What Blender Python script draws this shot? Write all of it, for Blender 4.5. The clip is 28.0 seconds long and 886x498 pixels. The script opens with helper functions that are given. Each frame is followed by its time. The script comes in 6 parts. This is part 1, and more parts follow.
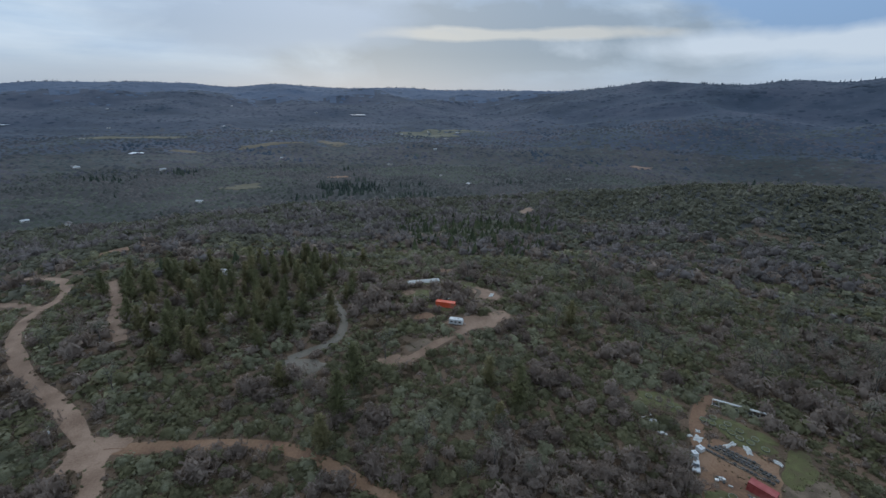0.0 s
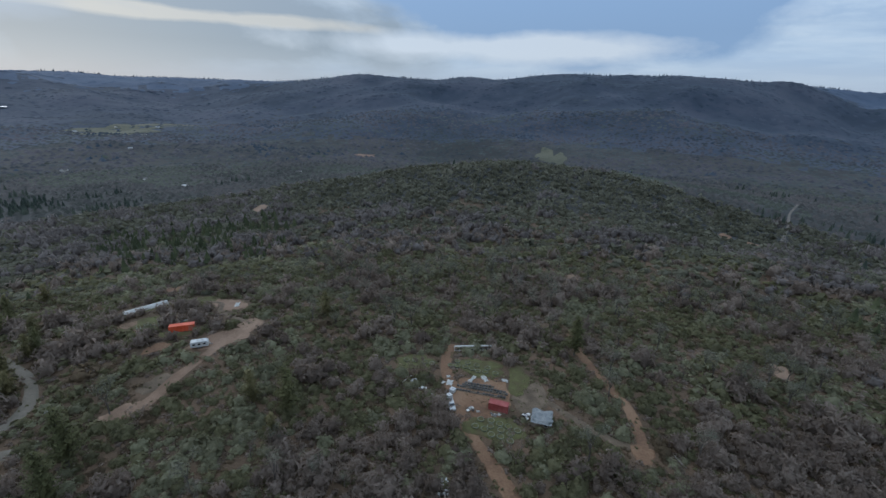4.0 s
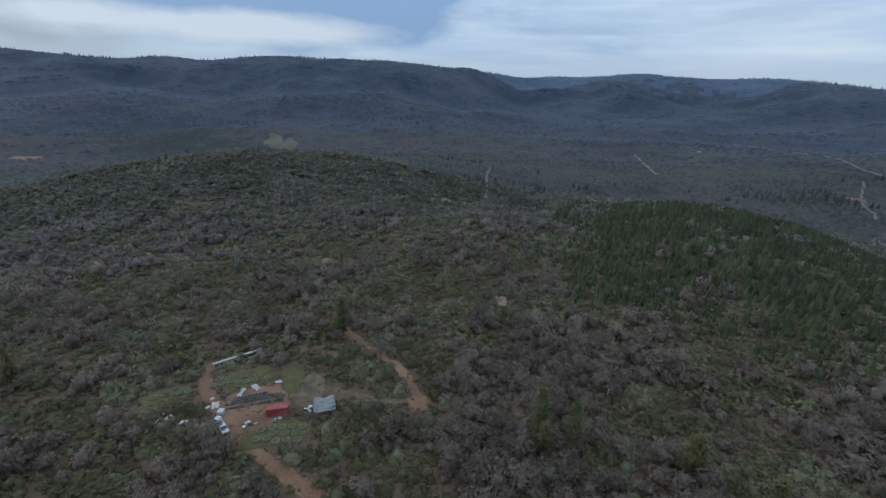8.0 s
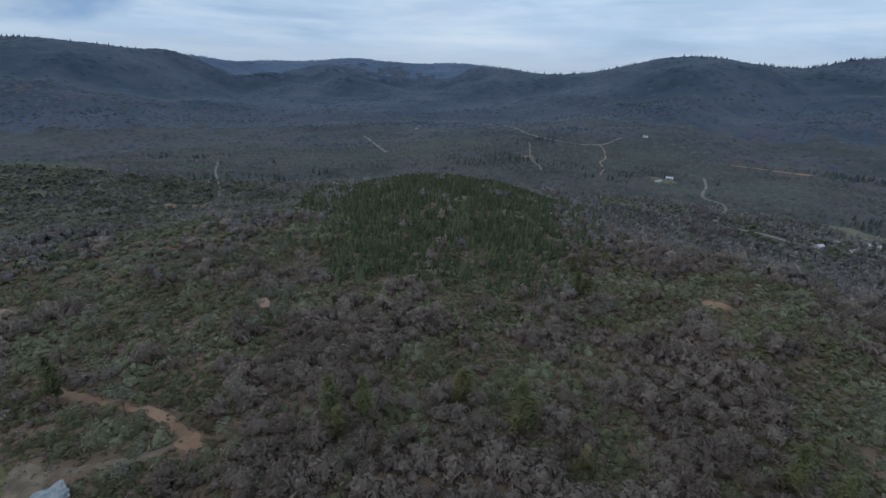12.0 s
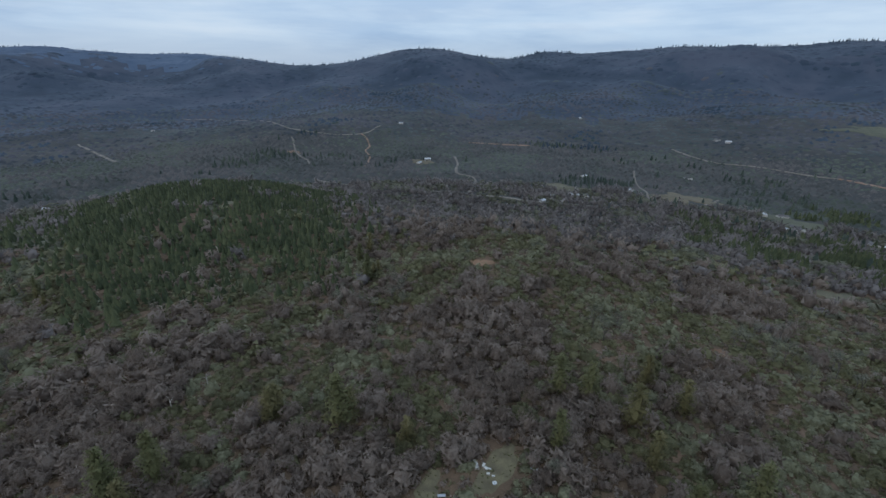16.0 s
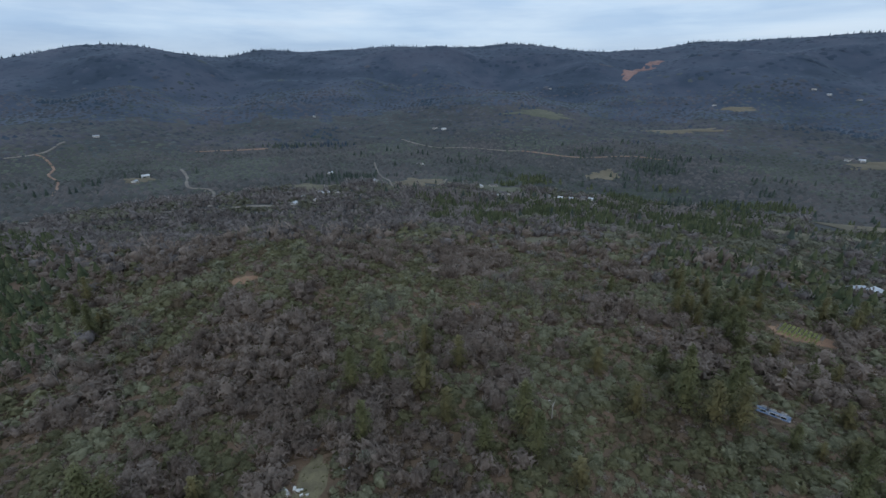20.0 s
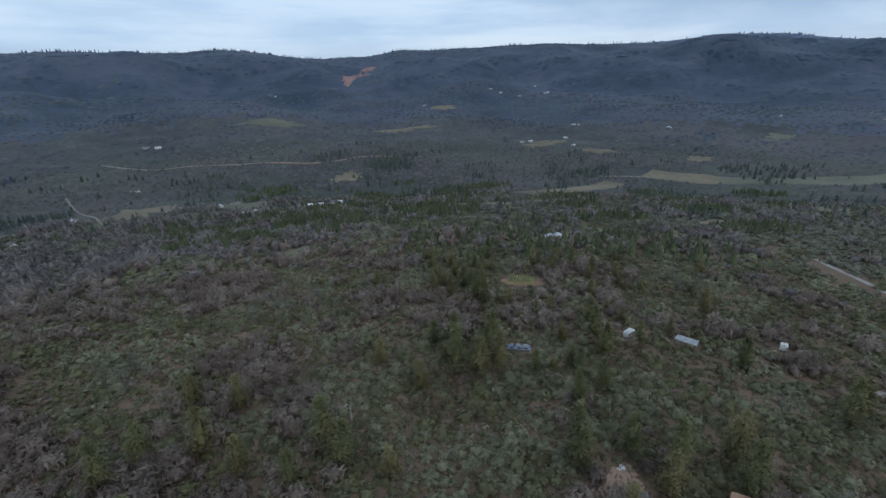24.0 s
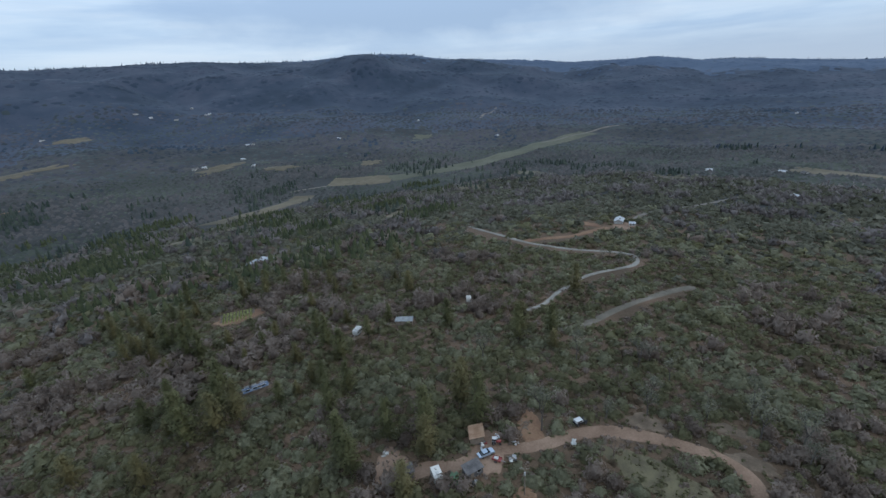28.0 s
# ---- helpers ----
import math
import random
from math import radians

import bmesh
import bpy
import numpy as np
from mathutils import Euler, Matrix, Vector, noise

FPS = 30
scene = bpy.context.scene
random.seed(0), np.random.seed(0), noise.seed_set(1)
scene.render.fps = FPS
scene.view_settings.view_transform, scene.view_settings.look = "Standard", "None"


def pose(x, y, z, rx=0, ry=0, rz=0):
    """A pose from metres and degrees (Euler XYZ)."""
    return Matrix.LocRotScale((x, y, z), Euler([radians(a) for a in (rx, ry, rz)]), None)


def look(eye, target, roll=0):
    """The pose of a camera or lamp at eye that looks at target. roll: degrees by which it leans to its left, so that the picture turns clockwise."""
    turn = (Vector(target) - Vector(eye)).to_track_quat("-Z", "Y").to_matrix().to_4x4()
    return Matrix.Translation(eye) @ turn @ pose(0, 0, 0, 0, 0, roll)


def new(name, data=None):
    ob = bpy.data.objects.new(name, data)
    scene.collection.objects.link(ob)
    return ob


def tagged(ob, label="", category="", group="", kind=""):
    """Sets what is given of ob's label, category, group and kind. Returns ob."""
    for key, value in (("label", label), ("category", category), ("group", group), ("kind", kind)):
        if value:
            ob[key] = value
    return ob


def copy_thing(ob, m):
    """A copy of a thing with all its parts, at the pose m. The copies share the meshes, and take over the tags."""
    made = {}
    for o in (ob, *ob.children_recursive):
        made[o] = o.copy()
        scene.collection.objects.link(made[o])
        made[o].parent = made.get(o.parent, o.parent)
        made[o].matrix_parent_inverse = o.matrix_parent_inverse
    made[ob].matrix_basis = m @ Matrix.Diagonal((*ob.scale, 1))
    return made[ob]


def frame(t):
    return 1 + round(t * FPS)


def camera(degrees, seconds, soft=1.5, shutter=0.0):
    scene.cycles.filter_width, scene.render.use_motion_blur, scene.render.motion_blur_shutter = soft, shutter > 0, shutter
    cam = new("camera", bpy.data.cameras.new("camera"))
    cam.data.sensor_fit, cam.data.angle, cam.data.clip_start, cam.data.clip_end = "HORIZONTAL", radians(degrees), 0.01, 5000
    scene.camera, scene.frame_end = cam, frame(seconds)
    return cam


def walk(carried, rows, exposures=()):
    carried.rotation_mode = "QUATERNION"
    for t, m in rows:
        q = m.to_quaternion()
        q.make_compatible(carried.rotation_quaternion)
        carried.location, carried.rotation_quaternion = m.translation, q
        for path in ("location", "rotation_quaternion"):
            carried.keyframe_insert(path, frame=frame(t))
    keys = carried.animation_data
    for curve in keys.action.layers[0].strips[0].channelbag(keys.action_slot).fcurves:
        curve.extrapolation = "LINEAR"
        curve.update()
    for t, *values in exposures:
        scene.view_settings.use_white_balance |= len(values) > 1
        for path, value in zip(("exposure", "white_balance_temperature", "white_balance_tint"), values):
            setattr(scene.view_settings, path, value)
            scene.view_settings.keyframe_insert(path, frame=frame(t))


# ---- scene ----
cam = camera(89.5, 28.0, 1.45)
EYE = 90.4
# seconds, yaw, pitch, lean: the aircraft hovers and turns clockwise
ROWS = [
    (0.0, 0.00, -19.07, -0.79),
    (0.5, -3.98, -19.05, -0.97),
    (1.0, -8.21, -19.05, -1.13),
    (1.5, -12.56, -19.06, -1.28),
    (2.0, -16.56, -19.10, -1.42),
    (2.5, -20.74, -19.15, -1.54),
    (3.0, -24.78, -19.20, -1.64),
    (3.5, -29.13, -19.27, -1.73),
    (5.5, -45.89, -19.63, -1.97),
    (6.0, -50.12, -19.73, -1.99),
    (6.5, -54.43, -19.83, -2.01),
    (7.0, -58.66, -19.94, -2.02),
    (7.5, -62.67, -20.04, -2.01),
    (8.0, -66.42, -20.15, -2.00),
    (8.5, -70.50, -20.25, -1.97),
    (9.0, -74.74, -20.35, -1.94),
    (9.5, -79.14, -20.45, -1.89),
    (10.0, -83.60, -20.55, -1.85),
    (10.5, -87.86, -20.64, -1.79),
    (11.0, -92.01, -20.72, -1.73),
    (11.5, -95.91, -20.80, -1.66),
    (12.0, -99.21, -20.88, -1.58),
    (12.5, -102.66, -20.95, -1.50),
    (14.5, -117.72, -21.16, -1.13),
    (15.0, -121.32, -21.19, -1.03),
    (15.5, -124.91, -21.22, -0.93),
    (16.0, -128.35, -21.25, -0.82),
    (16.5, -132.11, -21.26, -0.72),
    (17.0, -136.17, -21.27, -0.60),
    (17.5, -140.42, -21.28, -0.49),
    (18.0, -144.64, -21.28, -0.37),
    (18.5, -148.77, -21.27, -0.25),
    (19.0, -152.52, -21.25, -0.13),
    (19.5, -156.38, -21.23, -0.01),
    (20.0, -160.43, -21.21, 0.12),
    (20.5, -164.38, -21.18, 0.25),
    (21.0, -167.82, -21.15, 0.39),
    (21.5, -171.31, -21.11, 0.53),
    (23.5, -188.21, -20.93, 1.17),
    (24.0, -192.79, -20.88, 1.35),
    (24.5, -197.40, -20.84, 1.54),
    (25.0, -202.13, -20.78, 1.75),
    (25.5, -206.98, -20.74, 1.96),
    (26.0, -211.84, -20.69, 2.20),
    (26.5, -217.07, -20.64, 2.45),
    (27.0, -222.31, -20.59, 2.72),
    (27.5, -226.90, -20.55, 3.01),
    (28.0, -232.00, -20.51, 3.33),
]
walk(cam, [(t, pose(0, 0, EYE, 90 + pitch, lean, yaw)) for t, yaw, pitch, lean in ROWS],
     [(0.0, 0.11, 5820, 8.0), (7.0, 0.18, 5820, 8.0), (18.0, 0.25, 5820, 8.0), (24.0, 0.34, 5820, 8.0), (28.0, 0.34, 5820, 8.0)])

# ---- sky and light: a late overcast afternoon ----
world = bpy.data.worlds.new("sky")
scene.world = world
world.use_nodes = True
nt = world.node_tree
nt.nodes.clear()
wn = nt.nodes.new
wl = nt.links.new
sky = wn("ShaderNodeTexSky")
sky.sky_type, sky.sun_disc, sky.sun_elevation, sky.sun_rotation = "NISHITA", False, radians(24), radians(-12)
coord = wn("ShaderNodeTexCoord")


def cloud(scale, detail, stretch, rough, seed):
    m = wn("ShaderNodeMapping")
    m.inputs["Scale"].default_value = (1, 1, stretch)
    m.inputs["Location"].default_value = (seed, seed * 0.7, seed * 1.3)
    wl(coord.outputs["Generated"], m.inputs["Vector"])
    n = wn("ShaderNodeTexNoise")
    n.inputs["Scale"].default_value, n.inputs["Detail"].default_value, n.inputs["Roughness"].default_value = scale, detail, rough
    n.inputs["Distortion"].default_value = 0.25
    wl(m.outputs[0], n.inputs["Vector"])
    return n


def wramp(source, stops):
    r = wn("ShaderNodeValToRGB")
    while len(r.color_ramp.elements) < len(stops):
        r.color_ramp.elements.new(0.5)
    for e, (p, c) in zip(r.color_ramp.elements, stops):
        e.position, e.color = p, (*c, 1)
    wl(source, r.inputs[0])
    return r


big = cloud(1.7, 9, 4.5, 0.54, 3.1)
strips = cloud(3.0, 8, 9.0, 0.56, 7.7)
base_sky = wramp(big.outputs["Fac"], [(0.38, (0.32, 0.42, 0.57)), (0.48, (0.48, 0.58, 0.70)), (0.58, (0.57, 0.64, 0.72))])
light_sky = wramp(strips.outputs["Fac"], [(0.38, (0.36, 0.46, 0.60)), (0.54, (0.56, 0.64, 0.72)), (0.66, (0.69, 0.73, 0.76))])
soft_sky = wn("ShaderNodeMix")
soft_sky.data_type = "RGBA"
soft_sky.inputs[0].default_value = 0.5
wl(base_sky.outputs[0], soft_sky.inputs[6])
wl(light_sky.outputs[0], soft_sky.inputs[7])


def bank(x, y, z, flat, near, far, ragged, tint, under, seed):
    """A cloud bank about that direction, with a ragged edge."""
    way = wn("ShaderNodeVectorMath")
    way.operation = "SUBTRACT"
    wl(coord.outputs["Generated"], way.inputs[0])
    way.inputs[1].default_value = (x, y, z)
    squash = wn("ShaderNodeVectorMath")
    squash.operation = "MULTIPLY"
    wl(way.outputs[0], squash.inputs[0])
    squash.inputs[1].default_value = (1, 1, flat)
    size = wn("ShaderNodeVectorMath")
    size.operation = "LENGTH"
    wl(squash.outputs[0], size.inputs[0])
    edge = cloud(4.5, 8, 2.2, 0.55, seed)
    push = wn("ShaderNodeMath")
    push.operation = "MULTIPLY_ADD"
    wl(edge.outputs["Fac"], push.inputs[0])
    push.inputs[1].default_value = ragged
    wl(size.outputs["Value"], push.inputs[2])
    mask = wramp(push.outputs[0], [(near + ragged / 2, (1, 1, 1)), (far + ragged / 2, (0, 0, 0))])
    over = wn("ShaderNodeMix")
    over.data_type = "RGBA"
    wl(mask.outputs[0], over.inputs[0])
    wl(under, over.inputs[6])
    over.inputs[7].default_value = (*tint, 1)
    return over.outputs[2]


# cream light under the cloud deck, the blue-grey bank over it, and the darker banks beyond
sky_now = bank(0.12, 0.99, 0.10, 5.0, 0.35, 0.85, 0.8, (0.285, 0.335, 0.39), soft_sky.outputs[2], 1.7)
sky_now = bank(0.06, 0.99, 0.115, 30.0, 0.20, 0.42, 0.9, (0.56, 0.54, 0.50), sky_now, 4.4)
sky_now = bank(0.72, 0.63, 0.22, 2.6, 0.38, 0.50, 0.5, (0.25, 0.36, 0.53), sky_now, 5.3)
sky_now = bank(-0.35, 0.92, 0.13, 5.0, 0.16, 0.36, 0.5, (0.36, 0.43, 0.53), sky_now, 9.1)
sky_now = bank(-0.75, -0.62, 0.15, 5.0, 0.22, 0.50, 0.7, (0.36, 0.45, 0.58), sky_now, 2.9)
sky_now = bank(0.60, 0.79, 0.088, 11.0, 0.22, 0.42, 0.6, (0.60, 0.64, 0.69), sky_now, 6.6)
sky_now = bank(-0.42, 0.90, 0.175, 8.0, 0.10, 0.24, 0.7, (0.30, 0.37, 0.47), sky_now, 3.3)
# the pale band of haze that lies along the horizon
sep = wn("ShaderNodeSeparateXYZ")
wl(coord.outputs["Generated"], sep.inputs[0])
band = wramp(sep.outputs["Z"], [(0.0, (1, 1, 1)), (0.03, (0.7, 0.7, 0.7)), (0.075, (0, 0, 0))])
low = wn("ShaderNodeMix")
low.data_type = "RGBA"
wl(band.outputs[0], low.inputs[0])
wl(sky_now, low.inputs[6])
# towards the low sun the haze is warmer and lighter
glow_way = wn("ShaderNodeVectorMath")
glow_way.operation = "DOT_PRODUCT"
wl(coord.outputs["Generated"], glow_way.inputs[0])
glow_way.inputs[1].default_value = (-0.25, 0.96, 0.08)
warm = wramp(glow_way.outputs["Value"], [(0.55, (0.44, 0.50, 0.58)), (0.97, (0.36, 0.42, 0.49))])
wl(warm.outputs[0], low.inputs[7])
cover = wn("ShaderNodeBackground")
wl(low.outputs[2], cover.inputs[0])
# an overcast sky grows brighter towards the zenith
rise = wn("ShaderNodeMapRange")
rise.inputs["From Min"].default_value, rise.inputs["From Max"].default_value = 0.12, 1.0
rise.inputs["To Min"].default_value, rise.inputs["To Max"].default_value = 1.0, 2.25
wl(sep.outputs["Z"], rise.inputs["Value"])
wl(rise.outputs[0], cover.inputs[1])
clear = wn("ShaderNodeBackground")
wl(sky.outputs[0], clear.inputs[0])
clear.inputs[1].default_value = 0.05
add = wn("ShaderNodeMixShader")
add.inputs[0].default_value = 0.85
wl(clear.outputs[0], add.inputs[1])
wl(cover.outputs[0], add.inputs[2])
wl(add.outputs[0], wn("ShaderNodeOutputWorld").inputs[0])
sun = new("sun", bpy.data.lights.new("sun", "SUN"))
sun.data.energy, sun.data.angle, sun.data.color = 0.6, radians(14), (1.0, 0.93, 0.84)
sun.matrix_world = look((-200, 900, 420), (0, 0, 0))

# ---- materials ----
def matter(name, colours, rough=0.85, scales=(0.4, 6.0), bump=0.0, metal=0.0, island=0.0, obj=0.0, spec=0.3, leaf=0.0, tone=0.0, fine=0.38):
    """A surface whose colour wanders between three tones at two scales, with some relief."""
    m = bpy.data.materials.new(name)
    m.use_nodes = True
    t = m.node_tree
    b = t.nodes["Principled BSDF"]
    b.inputs["Roughness"].default_value, b.inputs["Metallic"].default_value = rough, metal
    b.inputs["Specular IOR Level"].default_value = spec
    g = t.nodes.new("ShaderNodeNewGeometry")
    c = t.nodes.new("ShaderNodeTexCoord")
    outs = []
    for s in scales:
        n = t.nodes.new("ShaderNodeTexNoise")
        n.inputs["Scale"].default_value, n.inputs["Detail"].default_value = s, 5
        t.links.new(g.outputs["Position"] if not obj else c.outputs["Object"], n.inputs["Vector"])
        outs.append(n)
    mean = t.nodes.new("ShaderNodeMath")
    mean.operation = "MULTIPLY_ADD"
    t.links.new(outs[0].outputs["Fac"], mean.inputs[0])
    mean.inputs[1].default_value = 1 - fine
    half = t.nodes.new("ShaderNodeMath")
    half.operation = "MULTIPLY"
    t.links.new(outs[-1].outputs["Fac"], half.inputs[0])
    half.inputs[1].default_value = fine
    t.links.new(half.outputs[0], mean.inputs[2])
    value = mean.outputs[0]
    if island or obj:
        k = t.nodes.new("ShaderNodeMath")
        k.operation = "MULTIPLY_ADD"
        if obj:
            info = t.nodes.new("ShaderNodeObjectInfo")
            t.links.new(info.outputs["Random"], k.inputs[0])
        else:
            t.links.new(g.outputs["Random Per Island"], k.inputs[0])
        k.inputs[1].default_value = island or obj
        t.links.new(value, k.inputs[2])
        shift = t.nodes.new("ShaderNodeMath")
        shift.operation = "SUBTRACT"
        t.links.new(k.outputs[0], shift.inputs[0])
        shift.inputs[1].default_value = (island or obj) / 2
        value = shift.outputs[0]
    if tone:
        plant_tone = t.nodes.new("ShaderNodeAttribute")
        plant_tone.attribute_name = "tone"
        k = t.nodes.new("ShaderNodeMath")
        k.operation = "MULTIPLY_ADD"
        t.links.new(plant_tone.outputs["Fac"], k.inputs[0])
        k.inputs[1].default_value = tone
        t.links.new(value, k.inputs[2])
        value = k.outputs[0]
    r = t.nodes.new("ShaderNodeValToRGB")
    while len(r.color_ramp.elements) < len(colours):
        r.color_ramp.elements.new(0.5)
    for i, (e, col) in enumerate(zip(r.color_ramp.elements, colours)):
        e.position, e.color = 0.385 + 0.23 * i / max(1, len(colours) - 1), (*col, 1)
    t.links.new(value, r.inputs[0])
    t.links.new(r.outputs[0], b.inputs["Base Color"])
    if leaf:
        through_leaf = t.nodes.new("ShaderNodeBsdfTranslucent")
        t.links.new(r.outputs[0], through_leaf.inputs[0])
        both = t.nodes.new("ShaderNodeMixShader")
        both.inputs[0].default_value = leaf
        t.links.new(b.outputs[0], both.inputs[1])
        t.links.new(through_leaf.outputs[0], both.inputs[2])
        t.links.new(both.outputs[0], t.nodes["Material Output"].inputs[0])
    if bump:
        bn = t.nodes.new("ShaderNodeBump")
        bn.inputs["Strength"].default_value, bn.inputs["Distance"].default_value = 0.6, bump
        t.links.new(outs[-1].outputs["Fac"], bn.inputs["Height"])
        t.links.new(bn.outputs[0], b.inputs["Normal"])
    return m


M_GROUND = matter("hillside soil and litter", [(0.055, 0.037, 0.022), (0.075, 0.049, 0.029), (0.105, 0.066, 0.041)], 0.95, (0.05, 1.7), 0.5)
# ground under the far woods, its brown greyed to stand in for haze
M_WOODFLOOR = matter("wooded ground greyed by painted haze", [(0.020, 0.021, 0.020), (0.031, 0.031, 0.029), (0.046, 0.043, 0.039)], 0.95, (0.003, 0.02), 2.0)
M_MANZ = matter("grey-green manzanita leaves", [(0.137, 0.132, 0.078), (0.193, 0.185, 0.112), (0.254, 0.245, 0.151)], 0.7, (0.06, 5.5), fine=0.6, island=0.2, leaf=0.58, tone=0.08)
M_DARK = matter("dark green brush leaves", [(0.094, 0.086, 0.043), (0.139, 0.131, 0.065), (0.186, 0.174, 0.091)], 0.7, (0.06, 5.5), fine=0.6, island=0.2, leaf=0.58, tone=0.08)
M_TWIG = matter("bare grey twigs", [(0.16, 0.124, 0.1), (0.221, 0.174, 0.141), (0.287, 0.232, 0.19)], 0.9, (0.05, 1.5), island=0.2, leaf=0.62, tone=0.10)
M_DRY = matter("dry olive brush", [(0.088, 0.065, 0.041), (0.131, 0.098, 0.059), (0.183, 0.133, 0.083)], 0.9, (0.06, 5.5), fine=0.6, island=0.09, leaf=0.58, tone=0.08)
M_PINE = matter("dark pine needles", [(0.083, 0.085, 0.034), (0.123, 0.121, 0.05), (0.171, 0.16, 0.071)], 0.75, (0.08, 3.0), fine=0.4, island=0.10, leaf=0.3, tone=0.12)
M_OLIVEPINE = matter("olive pine needles", [(0.107, 0.095, 0.041), (0.157, 0.137, 0.058), (0.206, 0.174, 0.081)], 0.75, (0.08, 3.0), fine=0.4, island=0.10, leaf=0.3, tone=0.12)
M_PINEWOOD = matter("dense pine wood needles", [(0.029, 0.037, 0.014), (0.046, 0.054, 0.022), (0.067, 0.073, 0.031)], 0.8, (0.08, 2.0), island=0.2, leaf=0.15, tone=0.12)
M_GREYPINE = matter("pale grey-green pine needles", [(0.108, 0.108, 0.076), (0.164, 0.159, 0.113), (0.238, 0.222, 0.162)], 0.75, (0.1, 0.9), island=0.2, leaf=0.3, tone=0.1)
# aerial haze is painted into these colours: the farther the woods, the bluer
M_FAR = matter("bare woodland with haze in its colour", [(0.025, 0.028, 0.023), (0.044, 0.042, 0.039), (0.066, 0.057, 0.054)], 0.95, (0.004, 0.03), island=0.14, tone=0.10)
M_FARGREEN = matter("far green brush dulled by painted haze", [(0.028, 0.034, 0.024), (0.041, 0.046, 0.033), (0.059, 0.063, 0.048)], 0.95, (0.004, 0.03), island=0.14, tone=0.10)
M_VALEGREEN = matter("green valley sides with painted haze", [(0.021, 0.029, 0.029), (0.034, 0.041, 0.041), (0.050, 0.055, 0.054)], 0.95, (0.003, 0.02), island=0.14, tone=0.10)
M_FARPINE = matter("far pine woods dulled by painted haze", [(0.023, 0.032, 0.025), (0.037, 0.047, 0.036), (0.055, 0.063, 0.047)], 0.95, (0.006, 0.05), island=0.14, tone=0.10)
M_VALE = matter("valley woods with haze in their colour", [(0.02, 0.025, 0.028), (0.035, 0.037, 0.044), (0.054, 0.049, 0.056)], 0.95, (0.003, 0.02), island=0.14, tone=0.10)
M_HAZERIDGE = matter("outermost wooded ridges in haze blue", [(0.031, 0.047, 0.078), (0.041, 0.06, 0.096), (0.051, 0.072, 0.109)], 0.95, (0.0025, 0.012), island=0.1)
M_RIDGE = matter("far wooded ridges in haze blue", [(0.015, 0.024, 0.038), (0.025, 0.035, 0.053), (0.041, 0.047, 0.065)], 0.95, (0.0025, 0.012), island=0.14, tone=0.10)
M_RIDGEPINE = matter("haze-blue pine woods of the far ridges", [(0.015, 0.026, 0.038), (0.023, 0.035, 0.050), (0.033, 0.045, 0.061)], 0.95, (0.003, 0.02), island=0.14, tone=0.10)
# copies of the near brush and twigs with distance haze in the colour
M_HAZEBRUSH = matter("haze-dulled brush of the farther slopes", [(0.082, 0.08, 0.053), (0.118, 0.113, 0.077), (0.158, 0.151, 0.108)], 0.9, (0.02, 0.4), island=0.16, tone=0.1, leaf=0.45)
M_HAZETWIG = matter("haze-dulled bare oaks of the farther slopes", [(0.117, 0.1, 0.091), (0.156, 0.134, 0.123), (0.198, 0.172, 0.159)], 0.9, (0.02, 0.4), island=0.2, tone=0.1, leaf=0.45)
M_BARK = matter("grey bark", [(0.05, 0.042, 0.036), (0.085, 0.072, 0.062), (0.13, 0.115, 0.10)], 0.95, (1.0, 9.0))
M_DEADWOOD = matter("bleached dead wood", [(0.24, 0.22, 0.19), (0.34, 0.31, 0.27), (0.44, 0.41, 0.37)], 0.9, (0.8, 9.0))
M_ROAD = matter("tan dirt road", [(0.123, 0.077, 0.050), (0.173, 0.112, 0.075), (0.223, 0.149, 0.103)], 0.95, (0.12, 2.2), 0.05)
M_RED = matter("red clay dirt", [(0.103, 0.057, 0.034), (0.148, 0.085, 0.048), (0.188, 0.115, 0.070)], 0.95, (0.10, 1.6), 0.05)
M_TRAMPLED = matter("trampled brown dirt", [(0.067, 0.048, 0.031), (0.095, 0.069, 0.046), (0.133, 0.097, 0.066)], 0.95, (0.3, 2.5), 0.05)
M_GREYROAD = matter("pale gravel road", [(0.086, 0.074, 0.055), (0.117, 0.099, 0.076), (0.147, 0.126, 0.100)], 0.95, (0.1, 1.5), 0.03)
M_PALEGRAVEL = matter("washed pale gravel", [(0.136, 0.123, 0.102), (0.182, 0.165, 0.14), (0.23, 0.21, 0.18)], 0.95, (0.1, 1.5), 0.03)
M_GRASS = matter("short green winter grass", [(0.069, 0.054, 0.026), (0.066, 0.062, 0.022), (0.087, 0.086, 0.032)], 0.95, (0.4, 3.5), 0.08)
M_DRYGRASS = matter("thin dry grass", [(0.066, 0.054, 0.032), (0.088, 0.074, 0.042), (0.114, 0.098, 0.054)], 0.95, (0.35, 3.0), 0.06)
M_MEADOW = matter("pale valley meadow", [(0.069, 0.057, 0.034), (0.094, 0.076, 0.047), (0.122, 0.099, 0.063)], 0.95, (0.01, 0.1), 0.2)
M_FIELD = matter("green pasture", [(0.056, 0.056, 0.036), (0.072, 0.071, 0.045), (0.092, 0.088, 0.058)], 0.95, (0.01, 0.1), 0.2)
M_PALEROAD = matter("pale distant road", [(0.090, 0.076, 0.061), (0.120, 0.102, 0.084), (0.154, 0.132, 0.111)], 0.95, (0.03, 0.3))
M_PALERED = matter("reddish distant road", [(0.120, 0.072, 0.048), (0.160, 0.098, 0.066), (0.195, 0.128, 0.090)], 0.95, (0.03, 0.3))
